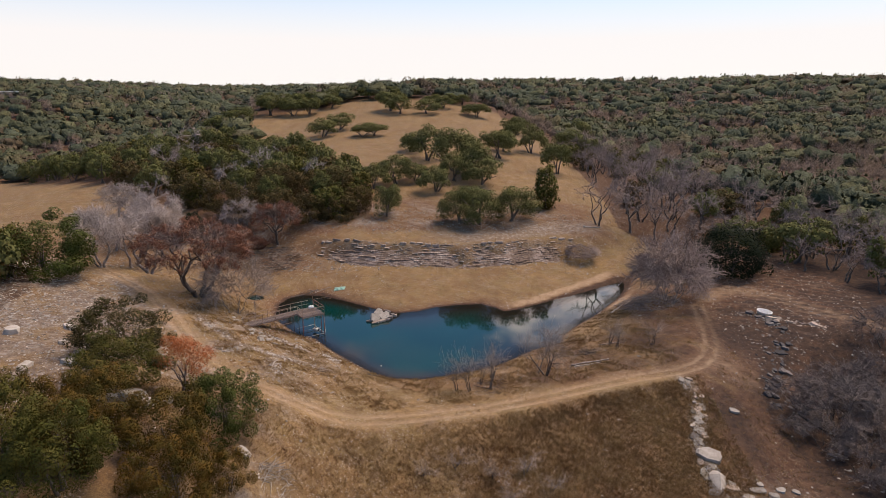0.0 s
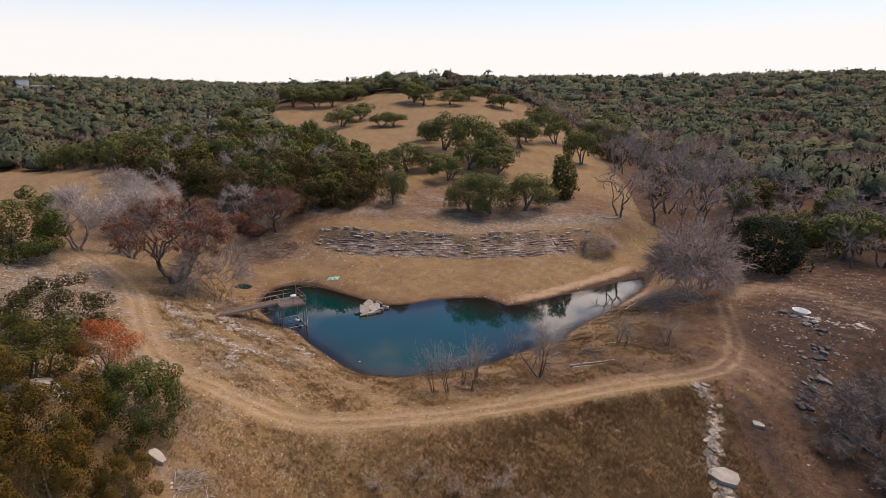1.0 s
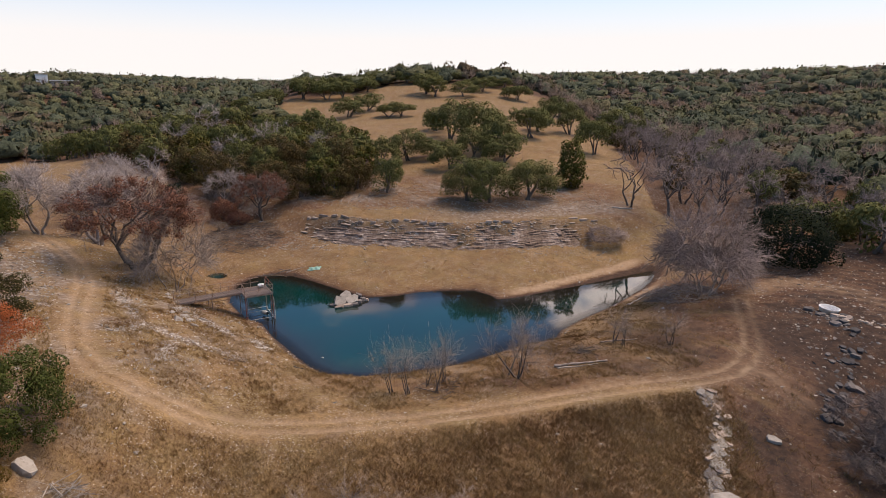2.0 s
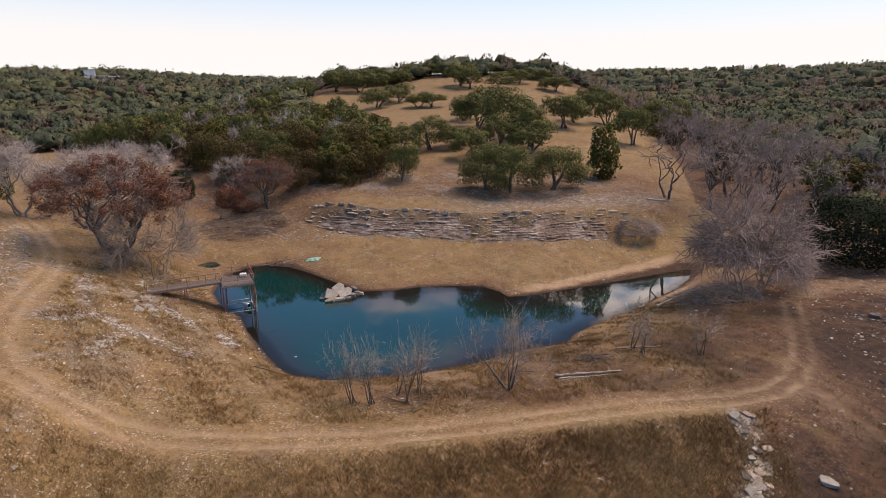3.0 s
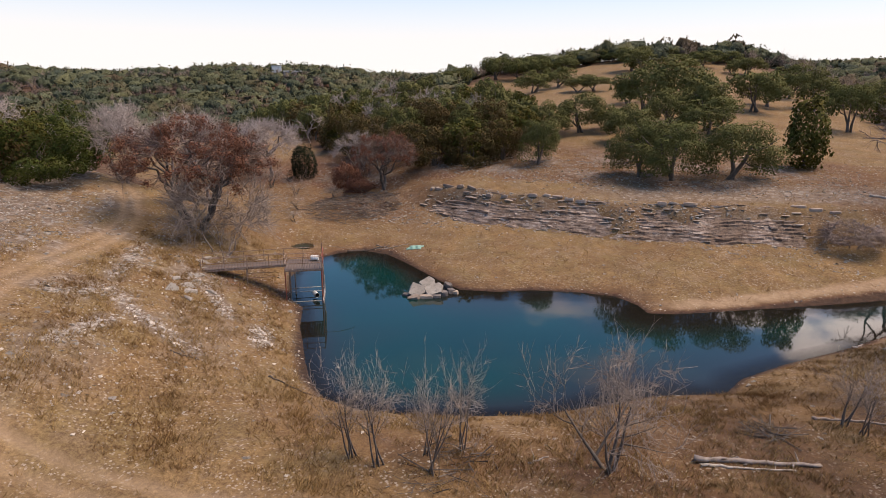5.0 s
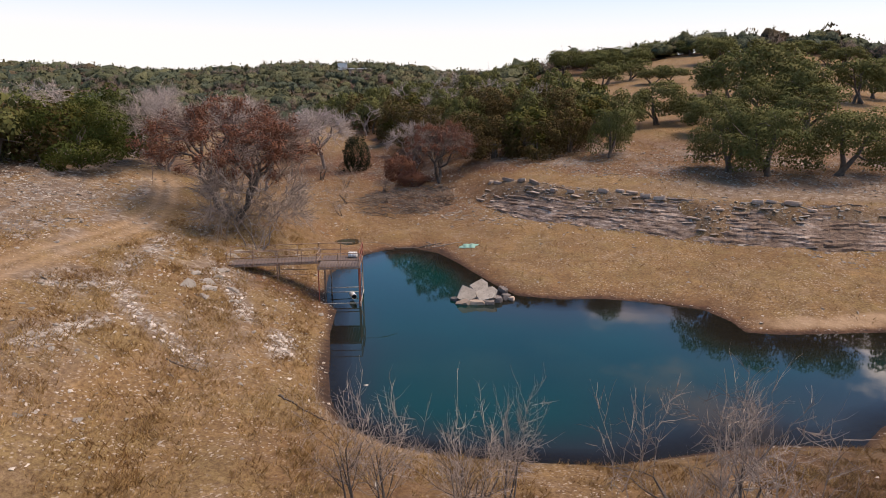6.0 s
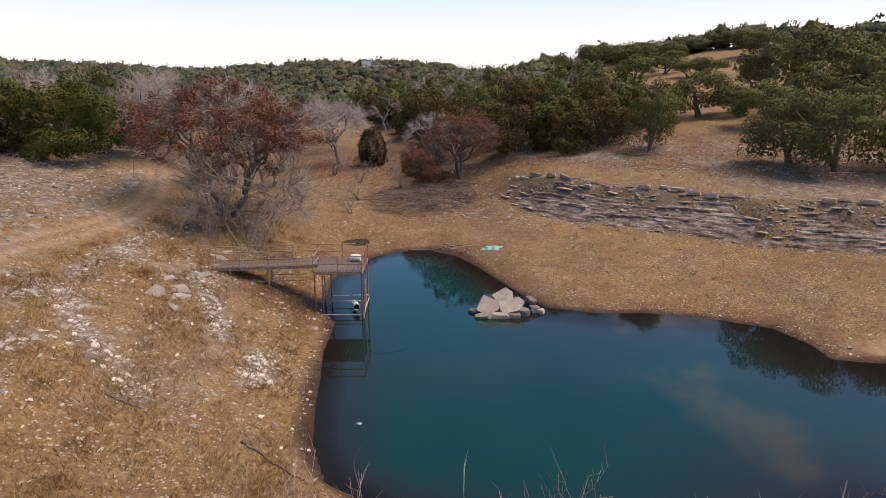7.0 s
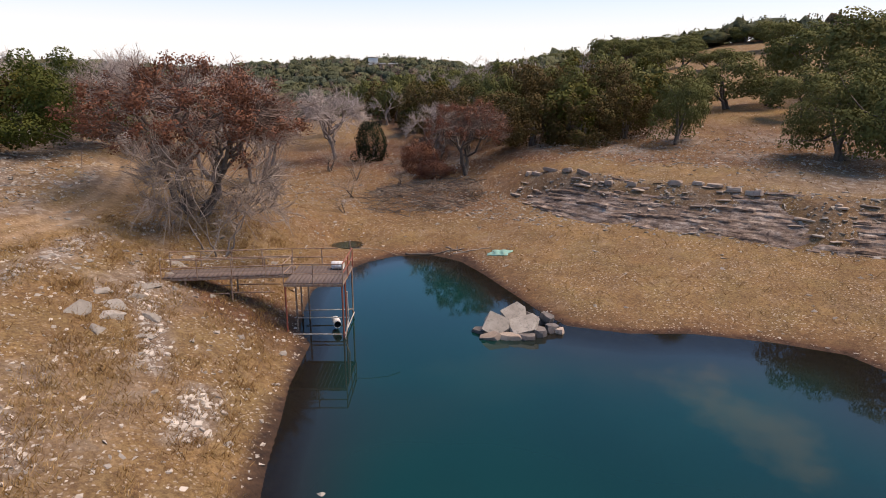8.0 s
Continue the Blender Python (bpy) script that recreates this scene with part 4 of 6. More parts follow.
for x, y, tall, wide in [(-52, 109, 9, 10), (-38, 112, 7, 8), (-60, 117, 7, 9), (-66, 122, 7, 9), (-57, 103, 6, 8), (35.8, 49.6, 5.2, 8.5), (34.5, 53.0, 3.6, 7), (39, 48, 5, 7), (43, 53, 5, 8), (40, 43, 5, 8), (37.5, 52.5, 4.5, 7), (33, 47, 2.6, 5), (31.5, 49.5, 2.0, 4.5), (36, 44.5, 3.6, 6.5), (45, 47, 5, 8), (46, 57, 4.5, 8), (49, 63, 4.5, 7), (41, 57.5, 3.6, 7), (37, 41, 4, 7), (33.4, 42.6, 2.6, 5)]:
    put(BRUSH if x > 22 else FULL_BARE, x, y, tall, wide, rng)
for x, y, tall, wide in [(1.4, 52.3, 4.3, 3.2), (2.6, 52.3, 4.6, 3.4), (4.6, 52.7, 4.7, 3.6), (4.9, 54.6, 4.4, 3.0), (3.6, 53.8, 3.4, 2.4), (18.6, 63.4, 3.4, 3.4), (19.2, 62.8, 3.4, 3.0), (23.3, 63.0, 3.2, 4.2)]:
    put(SHRUB, x, y, tall, wide, rng)
put(DUSKY, 29.4, 112.4, 9.0, 9.5, rng)
put(SPRAWLING, -26.4, 73.2, 7.4, 9.6, rng)
put(THICKET, 30.4, 77.5, 9.8, 11.5, rng)
put(THICKET, 33.5, 82.0, 6.5, 8, rng)
put(SMALL_BARE, 10.3, 56.1, 5.3, 6.5, rng)
put(THICKET, 24.0, 102.0, 2.7, 6.6, rng)
for x, y, tall, wide in [(-36, 95, 2.4, 5), (-41, 101, 3, 6), (-35, 101, 2.2, 5), (-47, 103, 3.4, 6), (-33, 91, 1.8, 4), (-29, 99.5, 1.6, 4.6), (-25.5, 100.5, 1.5, 4.4), (-31.5, 97.5, 1.4, 4), (-27, 97, 1.3, 4), (1.0, 41.2, 1.6, 3.4), (-1.6, 40.4, 1.4, 3.0), (3.6, 40.6, 1.6, 3.2), (6.2, 41.0, 1.7, 3.4), (8.0, 39.6, 1.5, 3.0), (5.0, 38.6, 1.4, 3.2)]:
    put(SHRUB, x, y, tall, wide, rng)

# woods
def wooded(x, y):
    return ~inside(x, y, OPEN) & (to_line(x, y, ROAD)[0] > 4)


def scatter(rng, n, x0, x1, y0, y1, gap):
    """Places in a box that keep their distance from one another."""
    cells, out = {}, []
    for x, y in zip(rng.uniform(x0, x1, n), rng.uniform(y0, y1, n)):
        k = (int(x // gap), int(y // gap))
        near = [q for i in (-1, 0, 1) for j in (-1, 0, 1) for q in cells.get((k[0] + i, k[1] + j), ())]
        if all((x - a) ** 2 + (y - b) ** 2 > gap * gap for a, b in near):
            cells.setdefault(k, []).append((x, y))
            out.append((x, y))
    return np.array(out)


spots = scatter(rng, 7000, -150, 95, 45, 190, 4.0)
spots = spots[wooded(spots[:, 0], spots[:, 1])]
view = (spots[:, 1] > 0.30 * -spots[:, 0] + 42) & (spots[:, 1] > 0.95 * spots[:, 0] + 15)
spots = spots[view]
edge = to_line(spots[:, 0], spots[:, 1], OPEN, True)[0]
order = np.argsort(edge + rng.uniform(0, 6, len(edge)))
near_spots, rest = spots[order[:350]], spots[order[350:]]
for x, y in near_spots:
    k = rng.random()
    bare_share = 0.78 if x > 24 and y < 200 else (0.5 if x < -60 and y < 130 else 0.14)
    if k < bare_share:
        put(DUSKY if x > 22 or rng.random() < 0.25 else BARE, x, y, rng.uniform(5.0, 8.5), rng.uniform(6, 9.5), rng)
    elif rng.random() < 0.5:
        put(MEDIUM_OAKS if y < 130 and -45 < x < 5 else WOOD_OAKS, x, y, rng.uniform(4.8, 7.4), rng.uniform(5.5, 8.5), rng)
    elif rng.random() < 0.45:
        put(MEDIUM_RUSTY if y < 130 and -45 < x < 5 else RUSTY, x, y, rng.uniform(4.4, 6.8), rng.uniform(5, 7.5), rng)
    else:
        put(WOOD_JUNIPERS, x, y, rng.uniform(4.4, 6.8), rng.uniform(5, 7.5), rng)


def woodland_material():
    m, t, b = material("far_foliage", 0.85)
    tint = t.nodes.new("ShaderNodeAttribute")
    tint.attribute_name = "tint"
    spot = t.nodes.new("ShaderNodeNewGeometry").outputs["Position"]
    leafy = ramp(t, grain(t, 0.9, 4, 0.7, spot), [(0.34, (0.55, 0.55, 0.55)), (0.66, (1.3, 1.3, 1.3))])
    t.links.new(mix(t, 1.0, tint.outputs["Color"], leafy, "MULTIPLY"), b.inputs["Base Color"])
    b.inputs["Specular IOR Level"].default_value = 0.08
    bumped(t, b, grain(t, 0.8, 5, 0.7, spot), 0.8, 1.2)
    return m


FAR_LEAF = woodland_material()


def far_crowns(seed, rings, around, n, size, count):
    """Uneven crowns of leafy boughs round a lumpy core, with gaps between the boughs."""
    rng = np.random.default_rng(seed)
    out = []
    for _ in range(count):
        knobs = rng.normal(0, 1, (13, 3))
        knobs[:, 2] = np.abs(knobs[:, 2]) * 0.8
        knobs[:, :2] += np.sign(knobs[:, :2]) * 0.35   # none at the very top
        knobs /= np.linalg.norm(knobs, axis=1)[:, None]
        lift = rng.uniform(0.10, 0.34, 13)
        stretch = rng.uniform(0.82, 1.2)
        verts, faces = [], []
        for j in range(rings):
            tilt = math.pi * 0.62 * (j + 0.35) / (rings - 0.65)
            for k in range(around):
                a = 2 * math.pi * (k + 0.5 * (j % 2)) / around
                d = np.array((math.sin(tilt) * math.cos(a), math.sin(tilt) * math.sin(a), math.cos(tilt)))
                r = 0.58 + (lift * np.exp(-((1 - knobs @ d) / 0.08))).sum() + rng.normal(0, 0.04)
                verts.append(d * (r * stretch, r / stretch, r * 0.60) + (0, 0, 0.36))
        for j in range(rings - 1):
            for k in range(around):
                p, q = j * around + k, j * around + (k + 1) % around
                faces.append((p, p + around, q + around, q))
        top = len(verts)
        verts.append((0, 0, verts[0][2] + 0.01))
        faces += [(top, k, (k + 1) % around, (k + 1) % around) for k in range(around)]
        v, f = np.array(verts), np.array(faces)
        soft = np.zeros_like(v)
        for q in f:
            w = np.cross(v[q[2]] - v[q[0]], v[q[1]] - v[q[0]])
            w = w if w @ (v[q].mean(0) - (0, 0, 0.3)) > 0 else -w
            soft[q] += w
        soft /= np.linalg.norm(soft, axis=1)[:, None] + 1e-9
        lobes = [(k[0] * 0.66 * stretch, k[1] * 0.66 / stretch, 0.36 + k[2] * 0.44 * u, 0.34 * u, 0.34 * u, 0.24 * u) for k, u in zip(knobs, rng.uniform(0.7, 1.2, 13))]
        v2, f2, s2 = clumps(rng, lobes, n, size, 0.45, -0.3, 0.75, 0.5)
        quads = [tuple(q) if q[2] != q[3] else tuple(q[:3]) for q in f.tolist()]
        out.append((np.concatenate([v, v2]), quads + [tuple(q) for q in (f2 + len(v)).tolist()], np.concatenate([soft, s2])))
    return out


def far_bare_crowns(seed, n, thick, count):
    """Leafless far trees: a short stem, limbs and a haze of thin twigs."""
    rng = np.random.default_rng(seed)
    out = []
    for _ in range(count):
        segs = []
        hubs = []
        for _ in range(9):
            d = rng.normal(0, 1, 3)
            d[2] = abs(d[2]) * 0.8 + 0.15
            d /= np.linalg.norm(d)
            hub = np.array((0, 0, 0.32)) + d * (0.55, 0.55, 0.36) * rng.uniform(0.6, 1.0)
            limb(segs, bend(rng, (0, 0, 0.1), hub, 2, 0.06, 0.03), thick * 1.6, thick * 0.9)
            hubs.append((hub, d))
        for _ in range(n):
            hub, d = hubs[int(rng.integers(9))]
            e = d * 0.9 + rng.normal(0, 0.75, 3) + (0, 0, 0.25)
            e /= np.linalg.norm(e)
            p = hub + rng.normal(0, 0.11, 3) * (1, 1, 0.6)
            segs.append((p, p + e * rng.uniform(0.2, 0.48) * (1, 1, 0.75), thick, 0))
        v, f = tubes(segs)
        v = np.array(v)
        soft = v - (0, 0, 0.2)
        out.append((v, [tuple(q) for q in f], soft / (np.linalg.norm(soft, axis=1)[:, None] + 1e-9)))
    return out


def woodland(name, places, leafy, bare, rng, label, colours, spread_out=1.0):
    verts, faces, tints, softs, base = [], [], [], [], 0
    z = height(places[:, 0], places[:, 1])
    groups, hues = waves(places[:, 0], places[:, 1], 30.0, 14), waves(places[:, 0], places[:, 1], 17.0, 16)
    for (x, y), g, group, hue in zip(places, z, groups, hues):
        valley = 24 < x < 150 and y < 265   # bare trees fill the valley beside the hill and gather in groups elsewhere
        dusty = (group > (-0.35 if valley else 0.34)) == (rng.random() < 0.82)
        v, f, n = (bare if dusty else leafy)[int(rng.integers(len(leafy)))]
        w, h, a = rng.uniform(3.0, 5.8) * spread_out, rng.uniform(5.0, 9.2) * (0.4 + 0.6 * spread_out), rng.uniform(0, 6.28)
        c, s = math.cos(a), math.sin(a)
        verts.append(np.stack([(v[:, 0] * c - v[:, 1] * s) * w + x, (v[:, 0] * s + v[:, 1] * c) * w + y, v[:, 2] * h + g - 0.2], 1))
        softs.append(np.stack([n[:, 0] * c - n[:, 1] * s, n[:, 0] * s + n[:, 1] * c, n[:, 2]], 1))
        faces += [tuple(i + base for i in q) for q in f]
        base += len(v)
        col = np.array(colours[-1] if dusty else colours[int(np.clip(2.5 + 2.8 * hue + rng.normal(0, 1.2), 0, len(colours) - 2))]) * rng.uniform(0.85, 1.2)
        tints.append(np.tile((*col, 1.0), (len(v), 1)))
    me = leaf_mesh(name, np.concatenate(verts), faces, np.concatenate(softs), FAR_LEAF)
    me.color_attributes.new("tint", "FLOAT_COLOR", "POINT").data.foreach_set("color", np.concatenate(tints).astype(np.float32).ravel())
    return tagged(new(name, me), label, "woods", kind="stuff")


GREENS = [(0.066, 0.080, 0.054), (0.072, 0.084, 0.052), (0.090, 0.098, 0.055), (0.112, 0.115, 0.062), (0.104, 0.095, 0.055), (0.106, 0.082, 0.052), (0.190, 0.155, 0.140)]
mid = scatter(rng, 16000, -330, 260, 60, 420, 4.7)
mid = mid[wooded(mid[:, 0], mid[:, 1])]
mid = mid[(mid[:, 1] > 0.30 * -mid[:, 0] + 42) & (mid[:, 1] > 0.95 * mid[:, 0] + 15)]
taken = (mid[:, 0] > -150) & (mid[:, 0] < 95) & (mid[:, 1] < 190)
mid = np.concatenate([mid[~taken], rest])
woodland("woodland", mid, far_crowns(81, 5, 9, 64, 0.12, 10), far_bare_crowns(83, 90, 0.012, 10), rng, "mixed oak and juniper woods covering the hills", GREENS)
far_places = scatter(rng, 40000, -1150, 760, 100, 1050, 8.2)
far_places = far_places[(far_places[:, 1] > 420) | (far_places[:, 0] < -330) | (far_places[:, 0] > 260)]
far_places = far_places[(far_places[:, 1] > 0.30 * -far_places[:, 0] + 42) & (far_places[:, 1] > 0.95 * far_places[:, 0] + 15)]
woodland("far_woodland", far_places, far_crowns(82, 4, 7, 18, 0.16, 8), far_bare_crowns(84, 30, 0.028, 8), rng, "distant wooded ridge of oak and juniper", GREENS, 1.5)

for ob in [k[0] for kinds in (OAKS, FINE_JUNIPERS, BROAD_OAK, RUSTY, FINE_OAKS, MEDIUM_OAKS, MEDIUM_RUSTY, FINE_RUSTY, LUSH_JUNIPER, BROWN_JUNIPER, BRUSH, RUSSET_BUSH, DEEP, UPRIGHT, SCARLET, BARE, FULL_BARE, WOOD_OAKS, WOOD_JUNIPERS, FINE_BARE, SPRAWLING, THICKET, DUSKY, SHRUB, SMALL_BARE, RED) for k in kinds]:
    for o in (*ob.children_recursive, ob):   # the patterns from which the trees were copied
        bpy.data.objects.remove(o)


# ---- stones ----
def hull(points):
    bm = bmesh.new()
    for p in points:
        bm.verts.new(p)
    res = bmesh.ops.convex_hull(bm, input=bm.verts)
    bmesh.ops.delete(bm, geom=[v for v in bm.verts if not v.link_faces], context="VERTS")
    bm.verts.index_update()
    v = np.array([tuple(x.co) for x in bm.verts])
    f = [tuple(x.index for x in face.verts) for face in bm.faces]
    bm.free()
    return v, f


def rock_shape(seed, slab=False, n=7, block=0.88):
    """An angular stone about one metre across, standing on z = 0."""
    rng = np.random.default_rng(seed)
    if slab:
        pts = []
        for z, s in ((0.0, 0.94), (0.55, 1.0), (1.0, 0.9)) if n > 5 else ((0.0, 0.96), (1.0, 1.0)):
            for k in range(n):
                a = 2 * math.pi * (k + rng.uniform(-0.3, 0.3)) / n
                c, q = math.cos(a), math.sin(a)
                k4 = (abs(c) ** 4 + abs(q) ** 4) ** -0.25
                pts.append((0.5 * c * k4 * s * rng.uniform(0.9, 1.05), 0.5 * q * k4 * s * rng.uniform(0.9, 1.05), z * rng.uniform(block, 1.0)))
    else:
        d = rng.normal(0, 1, (16, 3))
        d /= np.linalg.norm(d, axis=1)[:, None]
        pts = d * (0.5, 0.42, 0.36) * rng.uniform(0.85, 1.1, (16, 1))
        pts[:, 2] = np.maximum(pts[:, 2] + 0.22, 0)
    return hull(pts)


SLABS = [rock_shape(s, True) for s in range(200, 212)]
FLATS = [rock_shape(s, True, 5, 0.97) for s in range(212, 218)]
STONES = [rock_shape(s) for s in range(220, 232)]
rock_meshes = {}


def rock_mesh(kind, i, mat):
    key = (kind, i, mat.name)
    if key not in rock_meshes:
        v, f = {"slab": SLABS, "stone": STONES, "flat": FLATS}[kind][i]
        rock_meshes[key] = mesh_of(kind, v, f, mat)
    return rock_meshes[key]


def rock(name, kind, x, y, sx, sy, sz, mat, rng, label="", parent=None, z=None, tilt=0.06, turn=None, group="", sunk=0.25):
    ob = new(name, rock_mesh(kind, int(rng.integers(12)), mat))
    g = floor_at(x, y) - sunk * sz if z is None else z
    rz = rng.uniform(0, 360) if turn is None else turn
    lie = Vector((0, 0, 1))
    if z is None:   # stones lie with the slope
        lie = Vector((floor_at(x - 0.4, y) - floor_at(x + 0.4, y), floor_at(x, y - 0.4) - floor_at(x, y + 0.4), 0.8)).normalized()
    ob.matrix_basis = Matrix.Translation((x, y, g)) @ Vector((0, 0, 1)).rotation_difference(lie).to_matrix().to_4x4() @ pose(0, 0, 0, rng.normal(0, tilt * 57), rng.normal(0, tilt * 57), rz) @ Matrix.Diagonal((sx, sy, sz, 1))
    if parent is not None:
        ob.parent = parent
    elif label:
        tagged(ob, label, "rock", group)
    return ob


rng = np.random.default_rng(23)

# the layered ledge
ledge = tagged(empty("rock_ledge"), "weathered grey limestone ledge in broken flat layers", "rock ledge", kind="structure")
line = np.array(LEDGE)
span = np.concatenate([[0], np.cumsum(np.hypot(*np.diff(line, axis=0).T))])


def on_line(pts, at, where):
    x, y = np.interp(where, at, pts[:, 0]), np.interp(where, at, pts[:, 1])
    e = 0.5
    dx, dy = np.interp(where + e, at, pts[:, 0]) - np.interp(where - e, at, pts[:, 0]), np.interp(where + e, at, pts[:, 1]) - np.interp(where - e, at, pts[:, 1])
    return float(x), float(y), math.degrees(math.atan2(dy, dx))


def bedrock_material():
    """Bedded limestone: long thin streaks of pale rock, brown stain and soil along the beds."""
    m, t, b = material("bedded_limestone", 0.92)
    spot = t.nodes.new("ShaderNodeNewGeometry").outputs["Position"]
    squash = t.nodes.new("ShaderNodeMapping")
    squash.inputs["Scale"].default_value = (1.0, 1.0, 6.0)
    t.links.new(spot, squash.inputs[0])
    bed = grain(t, 0.9, 7, 0.72, squash.outputs[0])
    c = ramp(t, bed, [(0.30, (0.085, 0.055, 0.042)), (0.44, (0.215, 0.150, 0.115)), (0.53, (0.33, 0.25, 0.20)), (0.62, (0.50, 0.42, 0.35)), (0.78, (0.58, 0.51, 0.44))])
    c = mix(t, ramp(t, grain(t, 0.33, 5, 0.65, spot), [(0.44, (0, 0, 0)), (0.58, (0.8, 0.8, 0.8))]), c, mix(t, ramp(t, grain(t, 3.0, 6, 0.75, spot), [(0.4, (0, 0, 0)), (0.6, (1, 1, 1))]), (0.085, 0.050, 0.034), (0.215, 0.142, 0.092)))
    c = mix(t, ramp(t, grain(t, 5.0, 6, 0.8, spot), [(0.36, (0.8, 0.8, 0.8)), (0.5, (0, 0, 0))]), c, (0.055, 0.040, 0.034))
    t.links.new(c, b.inputs["Base Color"])
    bumped(t, b, grain(t, 3.2, 8, 0.75, squash.outputs[0]), 0.9, 0.10)
    return m


def strata(s0, s1, across, rows, layers):
    """The bedded rock face: a worn slope broken into thin uneven beds that die out along their way."""
    verts = []
    for u in np.linspace(s0, s1, across):
        x, y, a = on_line(line, span, u)
        n = np.array((-math.sin(radians(a)), math.cos(radians(a))))
        ends = float(smooth(s0, s0 + 12, u) * smooth(s1, s1 - 8, u))
        foot, top = (floor_at(x + n[0] * b, y + n[1] * b) for b in (-1.25, 2.35))
        sway = 1.5 * noise.noise(Vector((u * 0.07, 3.0, 0.0))) + 0.35 * noise.noise(Vector((u * 0.5, 7.0, 0.0)))
        for j in range(rows + 1):
            v = j / rows
            w = v * layers + sway
            k = math.floor(w)
            firm = min(1.0, max(0.0, 0.45 + 1.5 * noise.noise(Vector((u * 0.22, k * 2.3, 5.0)))))   # how far the bed stands out of the slope
            chip = 0.30 * noise.noise(Vector((math.floor(u * 1.3 + 3 * noise.noise(Vector((k * 1.9, 0, 2.0)))) * 5.1, k * 3.7, 8.0)))
            rise = min(1.0, (w - k) / 0.34)
            step = (k + rise - sway) / layers
            z = foot + (top - foot) * (v + (step - v) * firm) - 0.06
            b = -1.25 + 3.6 * v + firm * chip - 0.10 * firm * (rise if rise < 1 else 0.4) + 0.10 * noise.noise(Vector((u * 1.7, v * 9, 1.0)))
            z += 0.05 * noise.noise(Vector((u * 2.6, v * 14, 11.0))) - 0.5 * (1 - ends) - max(0.0, noise.noise(Vector((u * 0.16, v * 2.2, 21.0))) - 0.22) * 0.3
            if v < 0.22:   # the foot is ragged with soil
                z -= (0.22 - v) * max(0.0, 0.6 + 2.2 * noise.noise(Vector((u * 0.6, 31.0, 0.0))))
            verts.append((x + n[0] * b, y + n[1] * b, z))
    m = rows + 1
    faces = [(i * m + j, (i + 1) * m + j, (i + 1) * m + j + 1, i * m + j + 1) for i in range(across - 1) for j in range(rows)]
    return mesh_of("rock_face", verts, faces, bedrock_material())


part("rock_face", strata(13, 65, 420, 46, 12), ledge, "bedded limestone face in thin uneven layers")
COURSES = 16
loose = []
for c in range(COURSES):
    s = 11 + rng.uniform(0, 3.5)
    crest = c == COURSES - 1
    while s < 62:
        long = rng.uniform(0.3, 1.5) if not crest else rng.uniform(0.7, 1.8)
        x, y, a = on_line(line, span, s + long / 2)
        back = -1.15 + 0.215 * c + rng.normal(0, 0.05) + 0.28 * math.sin(0.5 * s + 0.3 * c)
        nx_, ny_ = -math.sin(radians(a)), math.cos(radians(a))
        px, py = x + nx_ * back, y + ny_ * back
        thick = rng.uniform(0.05, 0.15) if not crest else rng.uniform(0.22, 0.42)
        fade = float(smooth(11, 24, s) * smooth(63, 54, s))
        keep = (0.05 + 0.09 * fade) if not crest else (0.85 if math.sin(s * 0.42 + 1.2) > 0.1 else 0.12)
        if rng.random() < keep:
            mat = LEDGE_STONE if rng.random() < 0.80 else (PALE_STONE if rng.random() < 0.4 else LIMESTONE)
            row = (px, py, long * 0.96, rng.uniform(0.25, 0.55), thick, mat, a + rng.normal(0, 7))
            if -19 < px < 18:
                rock("slab", "slab", *row[:6], rng, parent=ledge, z=floor_at(px, py) - thick * 0.1, tilt=0.08, turn=row[6])
            else:
                loose.append(row)
        s += long * rng.uniform(0.98, 1.5)
verts, faces, base = [], [], 0
for px, py, sx, sy, sz, mat, a in loose:   # the broken ends of the ledge
    v, f = SLABS[int(rng.integers(12))]
    c, q = math.cos(radians(a)), math.sin(radians(a))
    verts.append(np.stack([v[:, 0] * sx * c - v[:, 1] * sy * q + px, v[:, 0] * sx * q + v[:, 1] * sy * c + py, v[:, 2] * sz + floor_at(px, py) - 0.45 * sz], 1))
    faces += [tuple(i + base for i in face) for face in f]
    base += len(v)
tagged(part("broken_ends", mesh_of("broken_ends", np.concatenate(verts), faces, LEDGE_STONE), ledge), kind="stuff")

# flat rocks piled at the water's edge
PILE = [(-9.15, 76.9, 0.40, 1.5, 1.25, 0.24, 38, 16, 12), (-8.75, 78.2, 0.62, 1.5, 1.2, 0.26, 34, -20, 60), (-7.95, 77.65, 0.40, 1.9, 1.05, 0.24, 30, -14, 42),
        (-9.0, 76.25, -0.08, 1.15, 0.55, 0.34, 2, 3, 24), (-8.2, 76.75, -0.08, 1.2, 0.55, 0.35, 3, -3, 34), (-7.55, 77.25, -0.10, 0.95, 0.6, 0.36, 3, 4, 38),
        (-7.2, 78.0, -0.05, 0.75, 0.7, 0.44, 5, -6, 70), (-8.4, 79.3, 0.02, 1.7, 0.7, 0.48, 4, 6, 35), (-7.7, 79.7, 0.05, 0.8, 0.7, 0.5, 8, 5, 10),
        (-6.95, 78.8, -0.12, 0.75, 0.6, 0.5, 5, 8, 60), (-6.5, 78.9, -0.1, 0.5, 0.5, 0.36, 6, -5, 20), (-9.85, 76.75, -0.15, 0.95, 0.8, 0.34, 5, -5, 15), (-8.3, 77.8, -0.3, 2.5, 1.7, 0.66, 2, 2, 35)]
